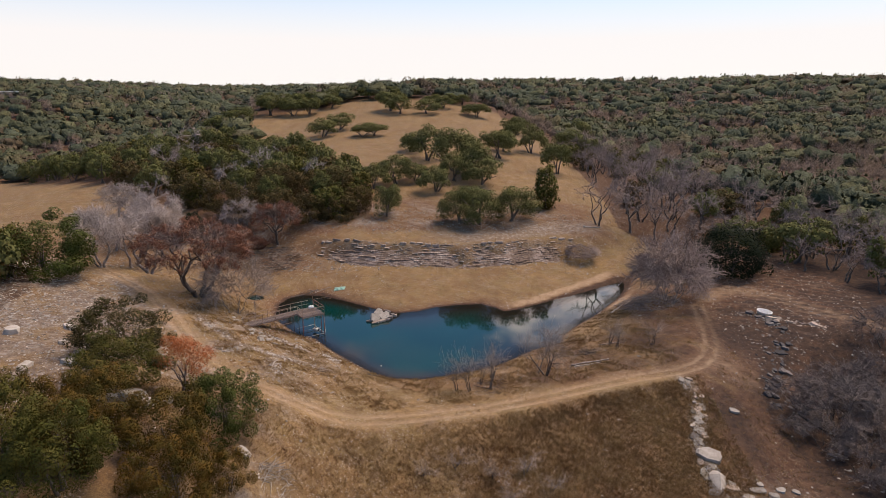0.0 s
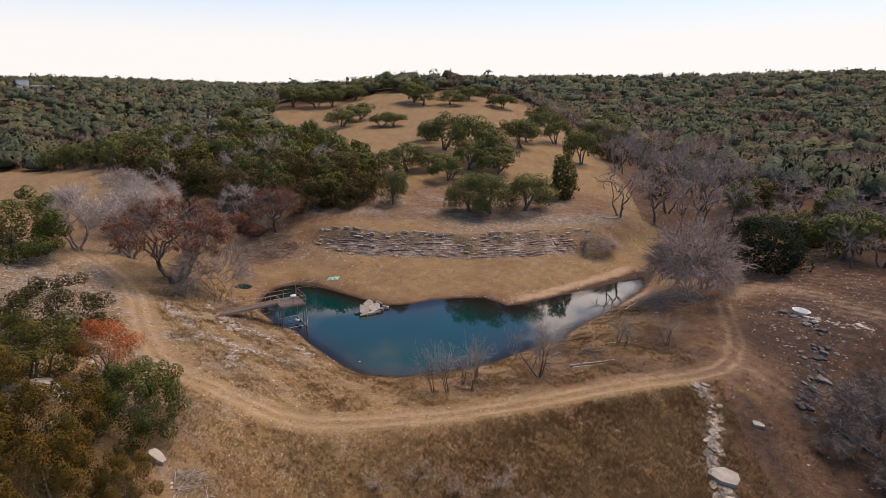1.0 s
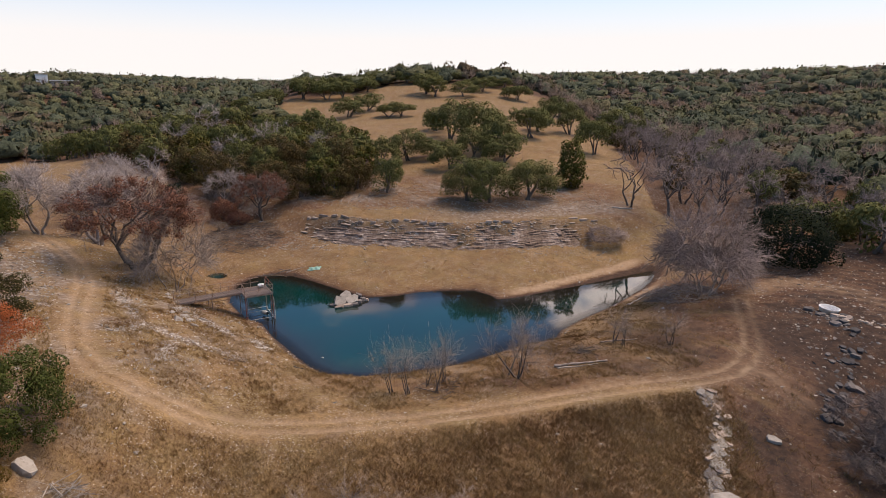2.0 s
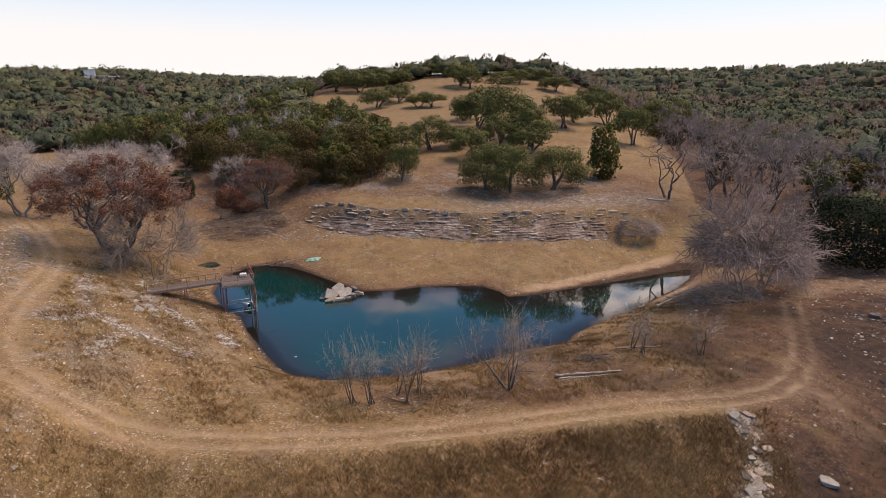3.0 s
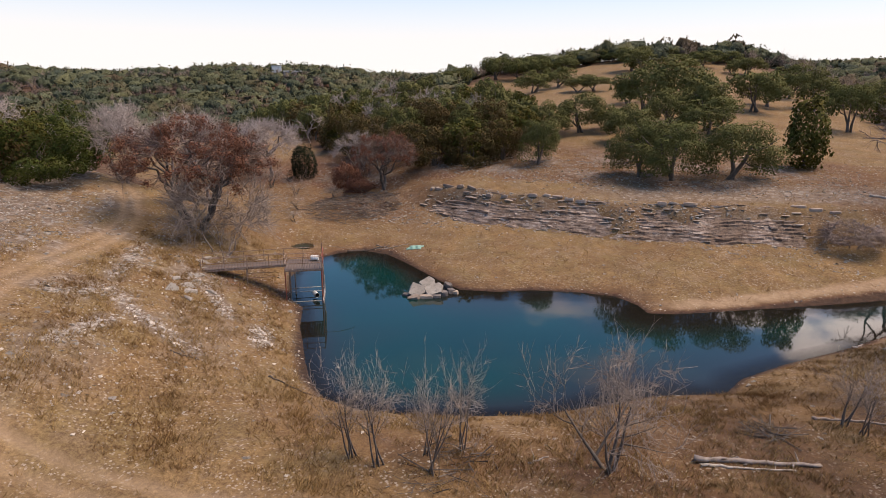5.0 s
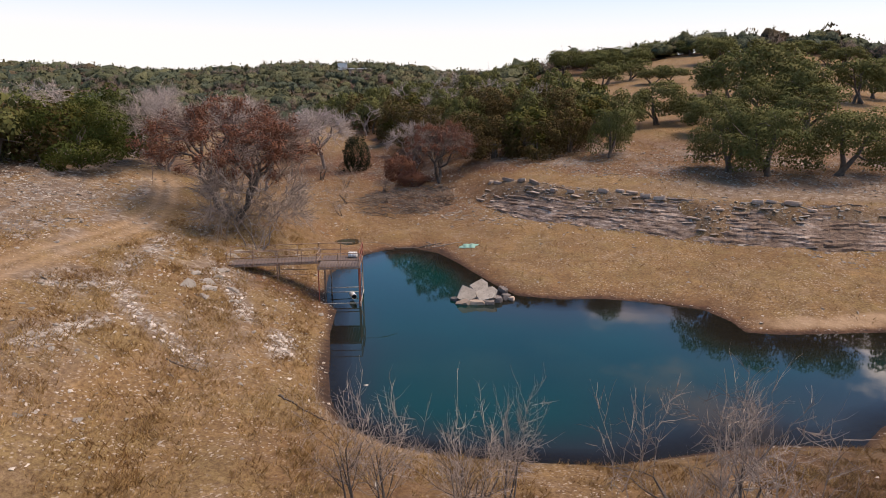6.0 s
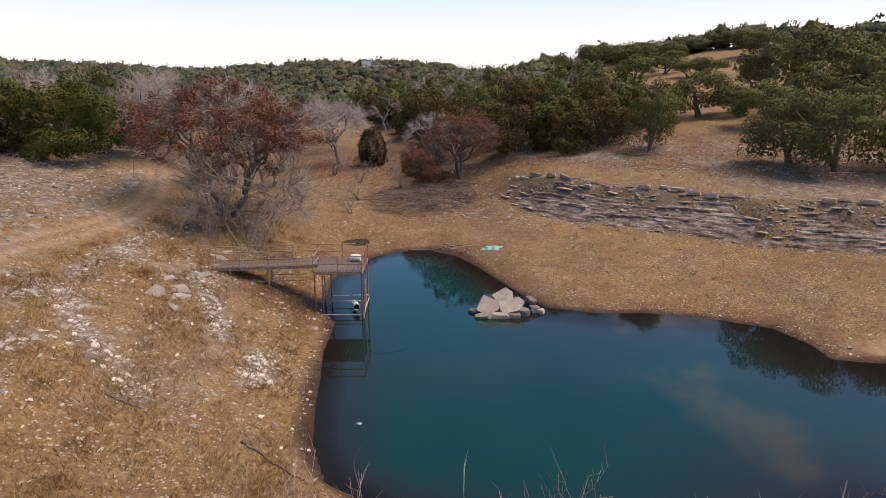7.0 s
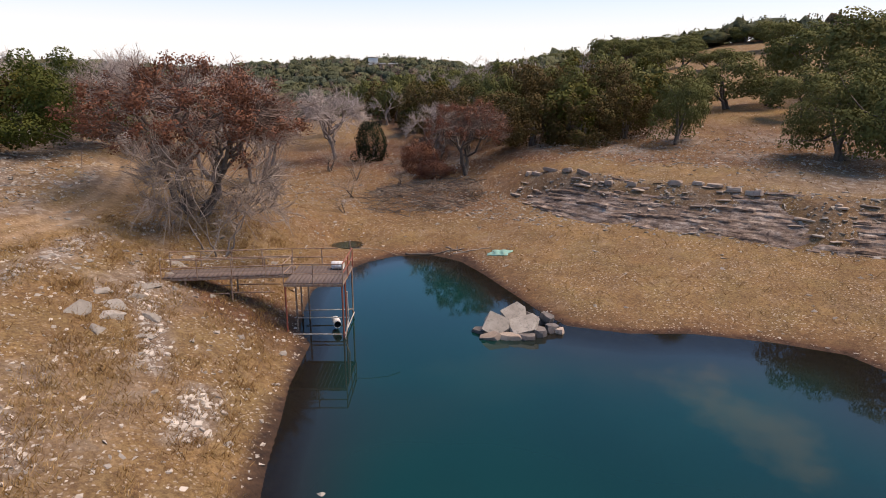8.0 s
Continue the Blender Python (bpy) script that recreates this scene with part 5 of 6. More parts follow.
# the big core's dark colour puts shade into the gaps between the slabs
for x, y, z, sx, sy, sz, rx, ry, turn in PILE:
    ob = tagged(new("flat_rock", rock_mesh("flat" if sy > 1.0 else "slab", int(rng.integers(6)), DARK_STONE if sx > 2.2 else (LIMESTONE if sy > 1.0 else (GULLY_STONE if sy > 0.58 else LEDGE_STONE)))), "pale grey flat limestone rock piled by the water", "rock", "rocks piled in the pond")
    ob.matrix_basis = pose(x, y, z, rx + (rng.normal(0, 9) if sy < 1.0 else 0), ry + (rng.normal(0, 9) if sy < 1.0 else 0), turn) @ Matrix.Diagonal((sx, sy, sz, 1))

# broken rock line running down beside the dam
DAM_ROCKS = np.array([(23.3, 54.1), (23.3, 52.6), (23.4, 51.1), (22.7, 48.8), (21.8, 46.5), (21.4, 43.5), (21.7, 41.0)])
dam_span = np.concatenate([[0], np.cumsum(np.hypot(*np.diff(DAM_ROCKS, axis=0).T))])
for k in range(96):
    u = (k + rng.random()) / 96
    if 0.13 < u < 0.17 or 0.22 < u < 0.25:   # gaps where grass covers the ledge
        continue
    x, y, _ = on_line(DAM_ROCKS, dam_span, u * dam_span[-1])
    s = rng.uniform(0.35, 1.0) * (0.7 + 0.5 * u)
    rock("rock_slab", "slab", x + rng.normal(0, 0.20 + 0.22 * u), y, s * 1.15, s * 0.85, rng.uniform(0.14, 0.26), LIMESTONE if rng.random() < 0.4 else (LEDGE_STONE if rng.random() < 0.6 else GULLY_STONE), rng, "broken limestone slab set in the dam's grassy slope", group="broken rock line", tilt=0.07, sunk=rng.uniform(0.35, 0.75))
rock("boulder", "stone", 21.7, 42.0, 1.7, 3.0, 1.9, PALE_STONE, rng, "large rounded pale grey boulder lying in the grass", turn=5, tilt=0.02)
rock("boulder", "slab", 21.9, 44.6, 2.1, 1.5, 0.5, PALE_STONE, rng, "large flat pale boulder lying in the grass", turn=-15)
for x, y, s in [(-22.9, 40.6, 1.9), (-21.7, 39.6, 1.6), (-20.6, 40.4, 1.3), (-24.2, 40.0, 1.2), (-53.0, 73.0, 2.6), (-13.9, 37.2, 1.0), (-30.6, 46.0, 1.3), (-33.2, 44.6, 1.0), (-36.0, 55.0, 1.2), (-39.4, 52.0, 1.5), (-34.2, 51.0, 0.9)]:
    rock("boulder", "slab", x, y, s * 1.25, s * 0.8, s * 0.42, PALE_STONE, rng, "pale weathered limestone boulder on the hillside", group="hillside boulders", tilt=0.1)
rock("boulder", "stone", 33.6, 46.2, 1.3, 0.8, 0.7, PALE_STONE, rng, "pale boulder among bare brush")
rock("boulder", "slab", 26.5, 50.2, 1.0, 0.6, 0.25, LIMESTONE, rng, "pale flat boulder in brown grass")
for x, y, sx, sy in [(24.3, 41.0, 1.3, 0.8), (26.2, 41.2, 0.9, 0.7), (23.2, 40.2, 1.0, 0.8), (25.2, 40.4, 0.8, 0.6), (27.2, 40.9, 0.7, 0.5), (24.9, 41.9, 0.6, 0.5)]:
    rock("rock_slab", "slab", x, y, sx, sy, 0.18, LIMESTONE, rng, "pale limestone slab flush with the ground")
# dark rocks along the gully and a grey row beside it
gully_line = np.array(GULLY)
gully_span = np.concatenate([[0], np.cumsum(np.hypot(*np.diff(gully_line, axis=0).T))])
for k in range(280):
    u = rng.random()
    dark = u < 0.78
    if dark:
        x, y, _ = on_line(gully_line, gully_span, gully_span[-1] * rng.uniform(0.02, 0.98))
        x, y = x + rng.normal(0, 0.75), y + rng.normal(0, 0.45)
    else:
        v = (u - 0.78) / 0.22
        x, y = 40.0 + 5.5 * v + rng.normal(0, 0.35), 70.6 - 3.9 * v + rng.normal(0, 0.35)
    s = 0.18 + 0.62 * rng.random() ** 2
    rock("gully_rock", "stone" if rng.random() < 0.6 else "slab", x, y, s * 1.3, s, s * 0.55, (DARK_STONE if rng.random() < 0.55 else GULLY_STONE) if dark else LEDGE_STONE, rng, "dark grey rough rock in a dry gully" if dark else "grey rough rock in a low broken row", group="rocks in the gully", tilt=0.15, sunk=0.4)
# grey rocks on the bank by the dock
for x, y, s in [(-22.3, 66.4, 1.3), (-20.9, 65.2, 1.0), (-20.3, 63.8, 1.25), (-19.4, 63.2, 1.1), (-20.2, 62.4, 1.3), (-19.0, 64.6, 0.9), (-18.4, 62.2, 0.8), (-21.6, 64.0, 0.9), (-17.6, 63.6, 0.7), (-23.4, 68.3, 0.9), (-25.0, 69.5, 1.0), (-26.0, 71.0, 0.8)]:
    rock("bank_rock", "stone", x, y, s * 1.25, s, s * 0.6, LIMESTONE, rng, "grey limestone rock half sunk in the bank", group="rocks on the bank")
# pale boulders under the shallow water
for x, y, s in [(-7.6, 63.6, 1.0), (-6.9, 62.9, 1.1)]:
    rock("sunken_rock", "stone", x, y, s * 1.3, s, s * 0.6, PALE_STONE, rng, "pale rock lying just under the water", z=-0.34)
# exposed flat ledges on the left bank
for (band, reach, share), mat in zip(BANDS, (CHALK_STONE, CHALK_STONE, PALE_STONE, LIMESTONE, CHALK_STONE, LIMESTONE)):
    line_b = np.array(band)
    span_b = np.concatenate([[0], np.cumsum(np.hypot(*np.diff(line_b, axis=0).T))])
    for k in range(26):
        x, y, a = on_line(line_b, span_b, span_b[-1] * (k + rng.random()) / 26)
        rock("ledge_stone", "slab", x + rng.normal(0, 0.3), y + rng.normal(0, 0.3), rng.uniform(0.12, 0.5), rng.uniform(0.1, 0.3), rng.uniform(0.05, 0.13), mat, rng, "flat pale stone of a ledge showing through grass", group="ledge stones on the bank", tilt=0.08, turn=a + rng.normal(0, 25), sunk=0.4)


def litter_of(name, places, sizes, shapes, mat, rng, label, category, sink=0.2):
    """Many small stones joined into one."""
    verts, faces, base = [], [], 0
    z = height(places[:, 0], places[:, 1])
    for (x, y), g, s in zip(places, z, sizes):
        v, f = shapes[int(rng.integers(len(shapes)))]
        a = rng.uniform(0, 6.28)
        c, q = math.cos(a) * s, math.sin(a) * s
        verts.append(np.stack([v[:, 0] * c - v[:, 1] * q + x, v[:, 0] * q + v[:, 1] * c + y, v[:, 2] * s * 0.8 + g - sink * s], 1))
        faces += [tuple(i + base for i in face) for face in f]
        base += len(v)
    me = mesh_of(name, np.concatenate(verts), faces, mat)
    return tagged(new(name, me), label, category, kind="stuff")


few = []
for k in range(8):
    r2 = np.random.default_rng(250 + k)
    d = r2.normal(0, 1, (7, 3))
    d /= np.linalg.norm(d, axis=1)[:, None]
    few.append(hull(d * (0.5, 0.4, 0.32) + (0, 0, 0.2)))


def spread(rng, n, x0, x1, y0, y1, want):
    p = np.stack([rng.uniform(x0, x1, n), rng.uniform(y0, y1, n)], 1)
    return p[rng.random(n) < want(p[:, 0], p[:, 1])]


def dry(x, y):
    return ~inside(x, y, SHORE) & (to_line(x, y, SHORE, True)[0] > 0.15)


def want_stone(x, y):
    r, side = to_line(x, y, ROAD)
    s, ls = to_line(x, y, LEDGE)
    s = s * ls
    w = 0.08 + 0.85 * smooth(-7, -13, x) * smooth(84, 76, y) * (0.5 + 0.5 * waves(x, y, 1.7, 9)) + 1.0 * smooth(-22, -28, x) * smooth(1.5, 4, r) * (side < 0)
    w = w + 1.0 * smooth(-2.0, -0.5, s) * smooth(3.4, 2.0, s) * smooth(-36, -28, x) * smooth(34, 26, x)
    w = w + 0.75 * smooth(5, 8, s) * smooth(24, 12, s) * smooth(-50, -30, x) + 0.55 * smooth(30, 36, x) + 0.25 * smooth(88, 95, y) * smooth(1, -3, s)
    w = w + 0.8 * smooth(1.5, 0.3, to_line(x, y, SHORE, True)[0]) * (0.6 + 0.4 * waves(x, y, 2.0, 15)) + 0.9 * bump(x, y, -24, 98, 6, 4) + 0.5 * bump(x, y, -46, 104, 16, 10) + 1.0 * bump(x, y, -28.4, 86.4, 3.0, 2.4)
    return np.clip(w, 0, 1) * dry(x, y) * np.where(r < 1.6, 0.12, 1)


p = spread(rng, 46000, -60, 56, 36, 126, want_stone)
p = np.concatenate([p, spread(rng, 9000, -30, -7, 46, 74, want_stone)])
for band, reach, share in BANDS:
    line_b = np.array(band)
    span_b = np.concatenate([[0], np.cumsum(np.hypot(*np.diff(line_b, axis=0).T))])
    p = np.concatenate([p, np.array([on_line(line_b, span_b, span_b[-1] * u)[:2] for u in rng.random(share)]) + rng.normal(0, 0.38 * reach, (share, 2))])
p = np.concatenate([p, np.array([on_line(DAM_ROCKS, dam_span, dam_span[-1] * u)[:2] for u in rng.random(700)]) + rng.normal(0, 0.5, (700, 2))])
litter_of("stones", p, 0.06 + 0.30 * rng.random(len(p)) ** 4, few, CHALK_STONE, rng, "scattered small pale limestone stones", "stones")
p = np.concatenate([spread(rng, 20000, -60, 56, 40, 126, want_stone), spread(rng, 5200, -52, -24, 34, 74, want_stone), spread(rng, 9000, -62, -30, 56, 100, want_stone), spread(rng, 5200, -30, 24, 95.5, 101.5, want_stone), spread(rng, 4000, -24, 24, 105, 118, want_stone)])
p = np.concatenate([p, spread(rng, 7000, -46, 27, 105, 122, lambda x, y: np.clip(0.45 + 0.7 * waves(x, y, 2.6, 41), 0, 1))])
litter_of("rubble", p, 0.10 + 0.5 * rng.random(len(p)) ** 4, few, LIMESTONE, rng, "scattered grey limestone rubble", "stones")


# ---- dry grass ----
def grass_material():
    m, t, b = material("dry_grass", 0.9)
    geo = t.nodes.new("ShaderNodeNewGeometry")
    c = ramp(t, geo.outputs["Random Per Island"], [(0.0, (0.17, 0.095, 0.038)), (0.55, (0.35, 0.222, 0.090)), (1.0, (0.52, 0.37, 0.17))])
    big = ramp(t, grain(t, 0.22, 4, 0.6, geo.outputs["Position"]), [(0.38, (0.62, 0.52, 0.46)), (0.62, (1.0, 1.0, 1.0))])
    t.links.new(mix(t, 1.0, c, big, "MULTIPLY"), b.inputs["Base Color"])
    b.inputs["Specular IOR Level"].default_value = 0.2
    return m


def want_grass(x, y):
    r, side = to_line(x, y, ROAD)
    g = 0.30 + 0.4 * waves(x, y, 2.4, 12) + 0.35 * waves(x, y, 0.8, 17) + 0.5 * smooth(1.8, 3.0, r) * (side < 0) * smooth(-14, -9, x) * smooth(24, 20, x)
    g = g * np.where(r < 1.7, 0.04, 1) * dry(x, y) * smooth(0.3, 1.6, to_line(x, y, SHORE, True)[0])
    return np.clip(g, 0, 1) * np.where((x < -30) & (side < 0), 0.3, 1) * np.where(x > 24.5, 0.22, 1)


def tufts(name, p, tall, blades, rng):
    n = len(p) * blades
    root = np.repeat(p, blades, 0) + rng.normal(0, 0.09, (n, 2))
    z = height(root[:, 0], root[:, 1]) - 0.03
    a, lean, l = rng.uniform(0, 6.28, n), rng.uniform(0.2, 1.3, n), tall * rng.uniform(0.5, 1.3, n)
    w = 0.011 * rng.uniform(0.8, 2.0, n)
    tip = np.stack([root[:, 0] + np.cos(a) * lean * l, root[:, 1] + np.sin(a) * lean * l, z + l], 1)
    s = np.stack([-np.sin(a + 1.2) * w, np.cos(a + 1.2) * w, np.zeros(n)], 1)
    b0 = np.stack([root[:, 0], root[:, 1], z], 1)
    v = np.stack([b0 - s, b0 + s, tip], 1).reshape(-1, 3)
    me = mesh_of(name, v, np.arange(3 * n).reshape(n, 3), GRASS)
    return tagged(new(name, me), "dry golden grass tufts", "grass", kind="stuff")


GRASS = grass_material()
tufts("grass", spread(rng, 150000, -34, 32, 37, 80, want_grass), 0.24, 6, rng)
tufts("dam_grass", spread(rng, 66000, -20, 25, 30, 55, lambda x, y: np.clip(smooth(1.3, 2.6, to_line(x, y, ROAD)[0]) * (to_line(x, y, ROAD)[1] < 0) * (0.75 + 0.4 * waves(x, y, 1.6, 31)) * smooth(-4, 9, x) * smooth(30, 38, y + 2 * waves(x, y, 3.0, 34)), 0, 1)), 0.30, 5, rng)
tufts("far_grass", spread(rng, 30000, -50, 50, 78, 135, want_grass), 0.34, 3, rng)


# ---- dock ----
def paint_material(name, a, b_, rough=0.6, metal=0.0, scale=6.0):
    m, t, b = material(name, rough, metal)
    t.links.new(mix(t, ramp(t, grain(t, scale, 6, 0.7), [(0.42, (0, 0, 0)), (0.62, (1, 1, 1))]), a, b_), b.inputs["Base Color"])
    bumped(t, b, grain(t, 30.0), 0.25, 0.01)
    return m


RUSTY_STEEL = paint_material("rusty_steel", (0.33, 0.25, 0.19), (0.20, 0.095, 0.055), 0.7)
PALE_STEEL = paint_material("pale_steel", (0.50, 0.47, 0.42), (0.30, 0.22, 0.17), 0.55)
RED_STEEL = paint_material("red_steel", (0.32, 0.07, 0.04), (0.20, 0.08, 0.05), 0.6)
DECK_WOOD = paint_material("deck_wood", (0.085, 0.060, 0.052), (0.165, 0.125, 0.105), 0.8, 0.0, 3.0)
WHITE_PLASTIC = paint_material("white_plastic", (0.78, 0.78, 0.76), (0.62, 0.60, 0.56), 0.45)
DARK_OPENING = paint_material("dark_opening", (0.015, 0.015, 0.016), (0.03, 0.03, 0.03), 0.7)
TEAL_TARP = paint_material("teal_tarp", (0.16, 0.36, 0.30), (0.28, 0.44, 0.36), 0.6)

DOCK = pose(-18.70, 71.72, 0, 0, 0, 34.8)   # its own axes: along the deck's front edge, and towards its back
DECK = 2.85


def box_mesh(name, size, mat, bevel=0.012):
    bm = bmesh.new()
    bmesh.ops.create_cube(bm, size=1.0, matrix=Matrix.Diagonal((*size, 1)))
    bmesh.ops.bevel(bm, geom=bm.edges[:], offset=min(bevel, min(size) * 0.3), segments=1, affect="EDGES")
    me = bpy.data.meshes.new(name)
    bm.to_mesh(me)
    bm.free()
    me.materials.append(mat)
    return me


def pipe_mesh(name, pts, r, mat, sides=8):
    """A pipe through points, with mitred bends and closed ends."""
    verts, faces = [], []
    P = [Vector(p) for p in pts]
    for i, p in enumerate(P):
        d = (P[min(i + 1, len(P) - 1)] - P[max(i - 1, 0)]).normalized()
        a = d.cross(Vector((0, 0, 1)) if abs(d.z) < 0.9 else Vector((1, 0, 0))).normalized()
        b = d.cross(a)
        for k in range(sides):
            w = 2 * math.pi * k / sides
            verts.append(tuple(p + (a * math.cos(w) + b * math.sin(w)) * r))
    for i in range(len(P) - 1):
        for k in range(sides):
            faces.append((i * sides + k, i * sides + (k + 1) % sides, (i + 1) * sides + (k + 1) % sides, (i + 1) * sides + k))
    faces.append(tuple(range(sides))[::-1])
    faces.append(tuple((len(P) - 1) * sides + k for k in range(sides)))
    return mesh_of(name, verts, faces, mat, False)


dock = tagged(empty("dock"), "rusty steel dock with plank deck, pipe rails and walkway", "dock")
dock.matrix_basis = DOCK
PLATE = box_mesh("plank", (0.225, 1.0, 0.045), DECK_WOOD)


def dock_pipe(name, a, b, r=0.024, mat=None, label=""):
    return part(name, pipe_mesh(name, [a, b] if not isinstance(a, list) else a, r, mat or RUSTY_STEEL), dock, label)


U0, U1, V0, V1 = 0.45, 3.32, -1.85, 1.40
n = 14
for k in range(n):   # deck planks run front to back
    ob = part("plank", PLATE, dock)
    ob.matrix_basis = pose(U0 + (k + 0.5) * (U1 - U0) / n, (V0 + V1) / 2 + rng.normal(0, 0.015), DECK - 0.02 + rng.normal(0, 0.004), 0, 0, rng.normal(0, 0.3)) @ Matrix.Diagonal((0.82, V1 - V0, 1, 1))
WALK_A, WALK_B = Vector((-5.95, -0.22, 0)), Vector((0.40, 0.56, 0))   # middle line of the walkway
wl = (WALK_B - WALK_A).length
wdir = (WALK_B - WALK_A).normalized()
wside = Vector((-wdir.y, wdir.x, 0))
n = 27
for k in range(n):
    c = WALK_A + wdir * (k + 0.5) * wl / n
    ob = part("plank", PLATE, dock)
    ob.matrix_basis = pose(c.x, c.y, DECK - 0.03 + rng.normal(0, 0.005), 0, 0, math.degrees(math.atan2(wdir.y, wdir.x)) + rng.normal(0, 0.5)) @ Matrix.Diagonal((0.98 if k % 5 else 0.9, 1.56 + rng.normal(0, 0.02), 1, 1))
for s in (-0.74, 0.74):   # beams under the planks
    a, b = WALK_A + wside * s, WALK_B + wside * s
    beam = part("beam", box_mesh("beam", (wl, 0.06, 0.13), RUSTY_STEEL), dock)
    beam.matrix_basis = pose((a.x + b.x) / 2, (a.y + b.y) / 2, DECK - 0.125, 0, 0, math.degrees(math.atan2(wdir.y, wdir.x)))
for u, v, du, dv in (((U0 + U1) / 2, V0 + 0.03, U1 - U0, 0.06), ((U0 + U1) / 2, V1 - 0.03, U1 - U0, 0.06), (U0 + 0.03, (V0 + V1) / 2, 0.06, V1 - V0 - 0.12), (U1 - 0.03, (V0 + V1) / 2, 0.06, V1 - V0 - 0.12)):
    part("beam", box_mesh("beam", (du, dv, 0.13), RUSTY_STEEL), dock).matrix_basis = pose(u, v, DECK - 0.115)
TOP, MID = DECK + 0.95, DECK + 0.48


def rail_run(pts, posts, steel=None):
    """Top and middle rail through points on the deck, with posts at the given shares of the way."""
    for h in (TOP, MID):
        dock_pipe("rail", [Vector((p[0], p[1], h)) for p in pts], None, 0.03, steel)
    P = [Vector((p[0], p[1], 0)) for p in pts]
    at = [0.0]
    for a, b in zip(P, P[1:]):
        at.append(at[-1] + (b - a).length)
    for s in posts:
        d = s * at[-1]
        i = max(j for j in range(len(P) - 1) if at[j] <= d + 1e-6)
        q = P[i].lerp(P[i + 1], (d - at[i]) / (at[i + 1] - at[i]))
        dock_pipe("rail_post", Vector((q.x, q.y, DECK - 0.12)), Vector((q.x, q.y, TOP)), 0.03, steel)


fa, fb = WALK_A - wside * 0.78, WALK_B - wside * 0.78
ba, bb = WALK_A + wside * 0.78, WALK_B + wside * 0.78
rail_run([(fa.x, fa.y), (fb.x, fb.y)], (0, 0.27, 0.53, 0.79))
rail_run([(fb.x, fb.y), (U0, V0 + 0.02)], (0.0,))
rail_run([(U0, V0 + 0.02), (U1, V0 + 0.02)], (0.0, 0.5, 1.0))
rail_run([(ba.x, ba.y), (bb.x, bb.y), (U1 - 0.75, V1 + 0.02)], (0, 0.18, 0.36, 0.54, 0.72, 0.90))
rail_run([(U1, V0 + 0.02), (U1, V1)], (0.5, 1.0), RED_STEEL)
dock_pipe("mast", Vector((U1 - 0.1, V1, DECK)), Vector((U1 - 0.1, V1, DECK + 1.35)), 0.03)
for u, v, top, foot, mat in ((U0 + 0.05, V0 + 0.05, DECK - 0.1, 0.1, RED_STEEL), (U0 + 0.35, V0 + 0.9, DECK - 0.1, 0.2, RUSTY_STEEL), (U0 + 0.55, V1 - 0.5, DECK - 0.1, 0.1, RUSTY_STEEL), (U0 + 0.05, V1 - 0.05, DECK - 0.1, 0.0, RUSTY_STEEL),
                             (U1 - 0.05, V0 + 0.05, DECK - 0.1, -1.6, RED_STEEL), (U1 - 0.05, V0 + 0.95, DECK - 0.1, -1.6, RED_STEEL), (U1 - 0.05, V1 - 0.05, DECK - 0.1, -1.6, RUSTY_STEEL)):
    x, y = (DOCK @ Vector((u, v, 0))).xy
    dock_pipe("leg", Vector((u, v, top)), Vector((u, v, min(foot, floor_at(x, y) - 0.15))), 0.045, mat)
dock_pipe("handrail", [Vector((U1 + 0.12, V0 + 0.4, 2.3)), Vector((U1 + 0.16, V0 + 0.35, 0.9)), Vector((U1 + 0.05, V0 - 0.1, 0.1)), Vector((U1 + 0.05, V0 - 0.12, -0.4))], None, 0.035, PALE_STEEL, "pale curved handrail")
for a, b in (((U0, V0 + 0.05, 0.2), (U1, V0 + 0.05, 0.2)), ((U1, V0 + 0.05, 0.2), (U1, V1, 0.2)), ((U0 + 0.3, V1 - 0.4, 0.45), (U1, V1 - 0.2, 0.45)), ((U0 + 0.2, V0 + 0.9, 0.75), (U1, V0 + 0.95, 0.75))):
    dock_pipe("brace", Vector(a), Vector(b), 0.035, PALE_STEEL)
for share, reach in ((0.17, 0), (0.52, 0)):
    ends = []
    for s in (-0.7, 0.7):
        c = WALK_A + wdir * share * wl + wside * s
        x, y = (DOCK @ c).xy
        g = floor_at(x, y)
        dock_pipe("leg", Vector((c.x, c.y, DECK - 0.15)), Vector((c.x, c.y, g - 0.15)), 0.05)
        ends.append(c)
    c, d = WALK_A + wdir * share * wl, WALK_A + wdir * (share + 0.33) * wl
    for s in (-0.7, 0.7):
        dock_pipe("brace", Vector((*(c + wside * s).xy, 1.95)), Vector((*(d + wside * s).xy, 1.90)), 0.03)


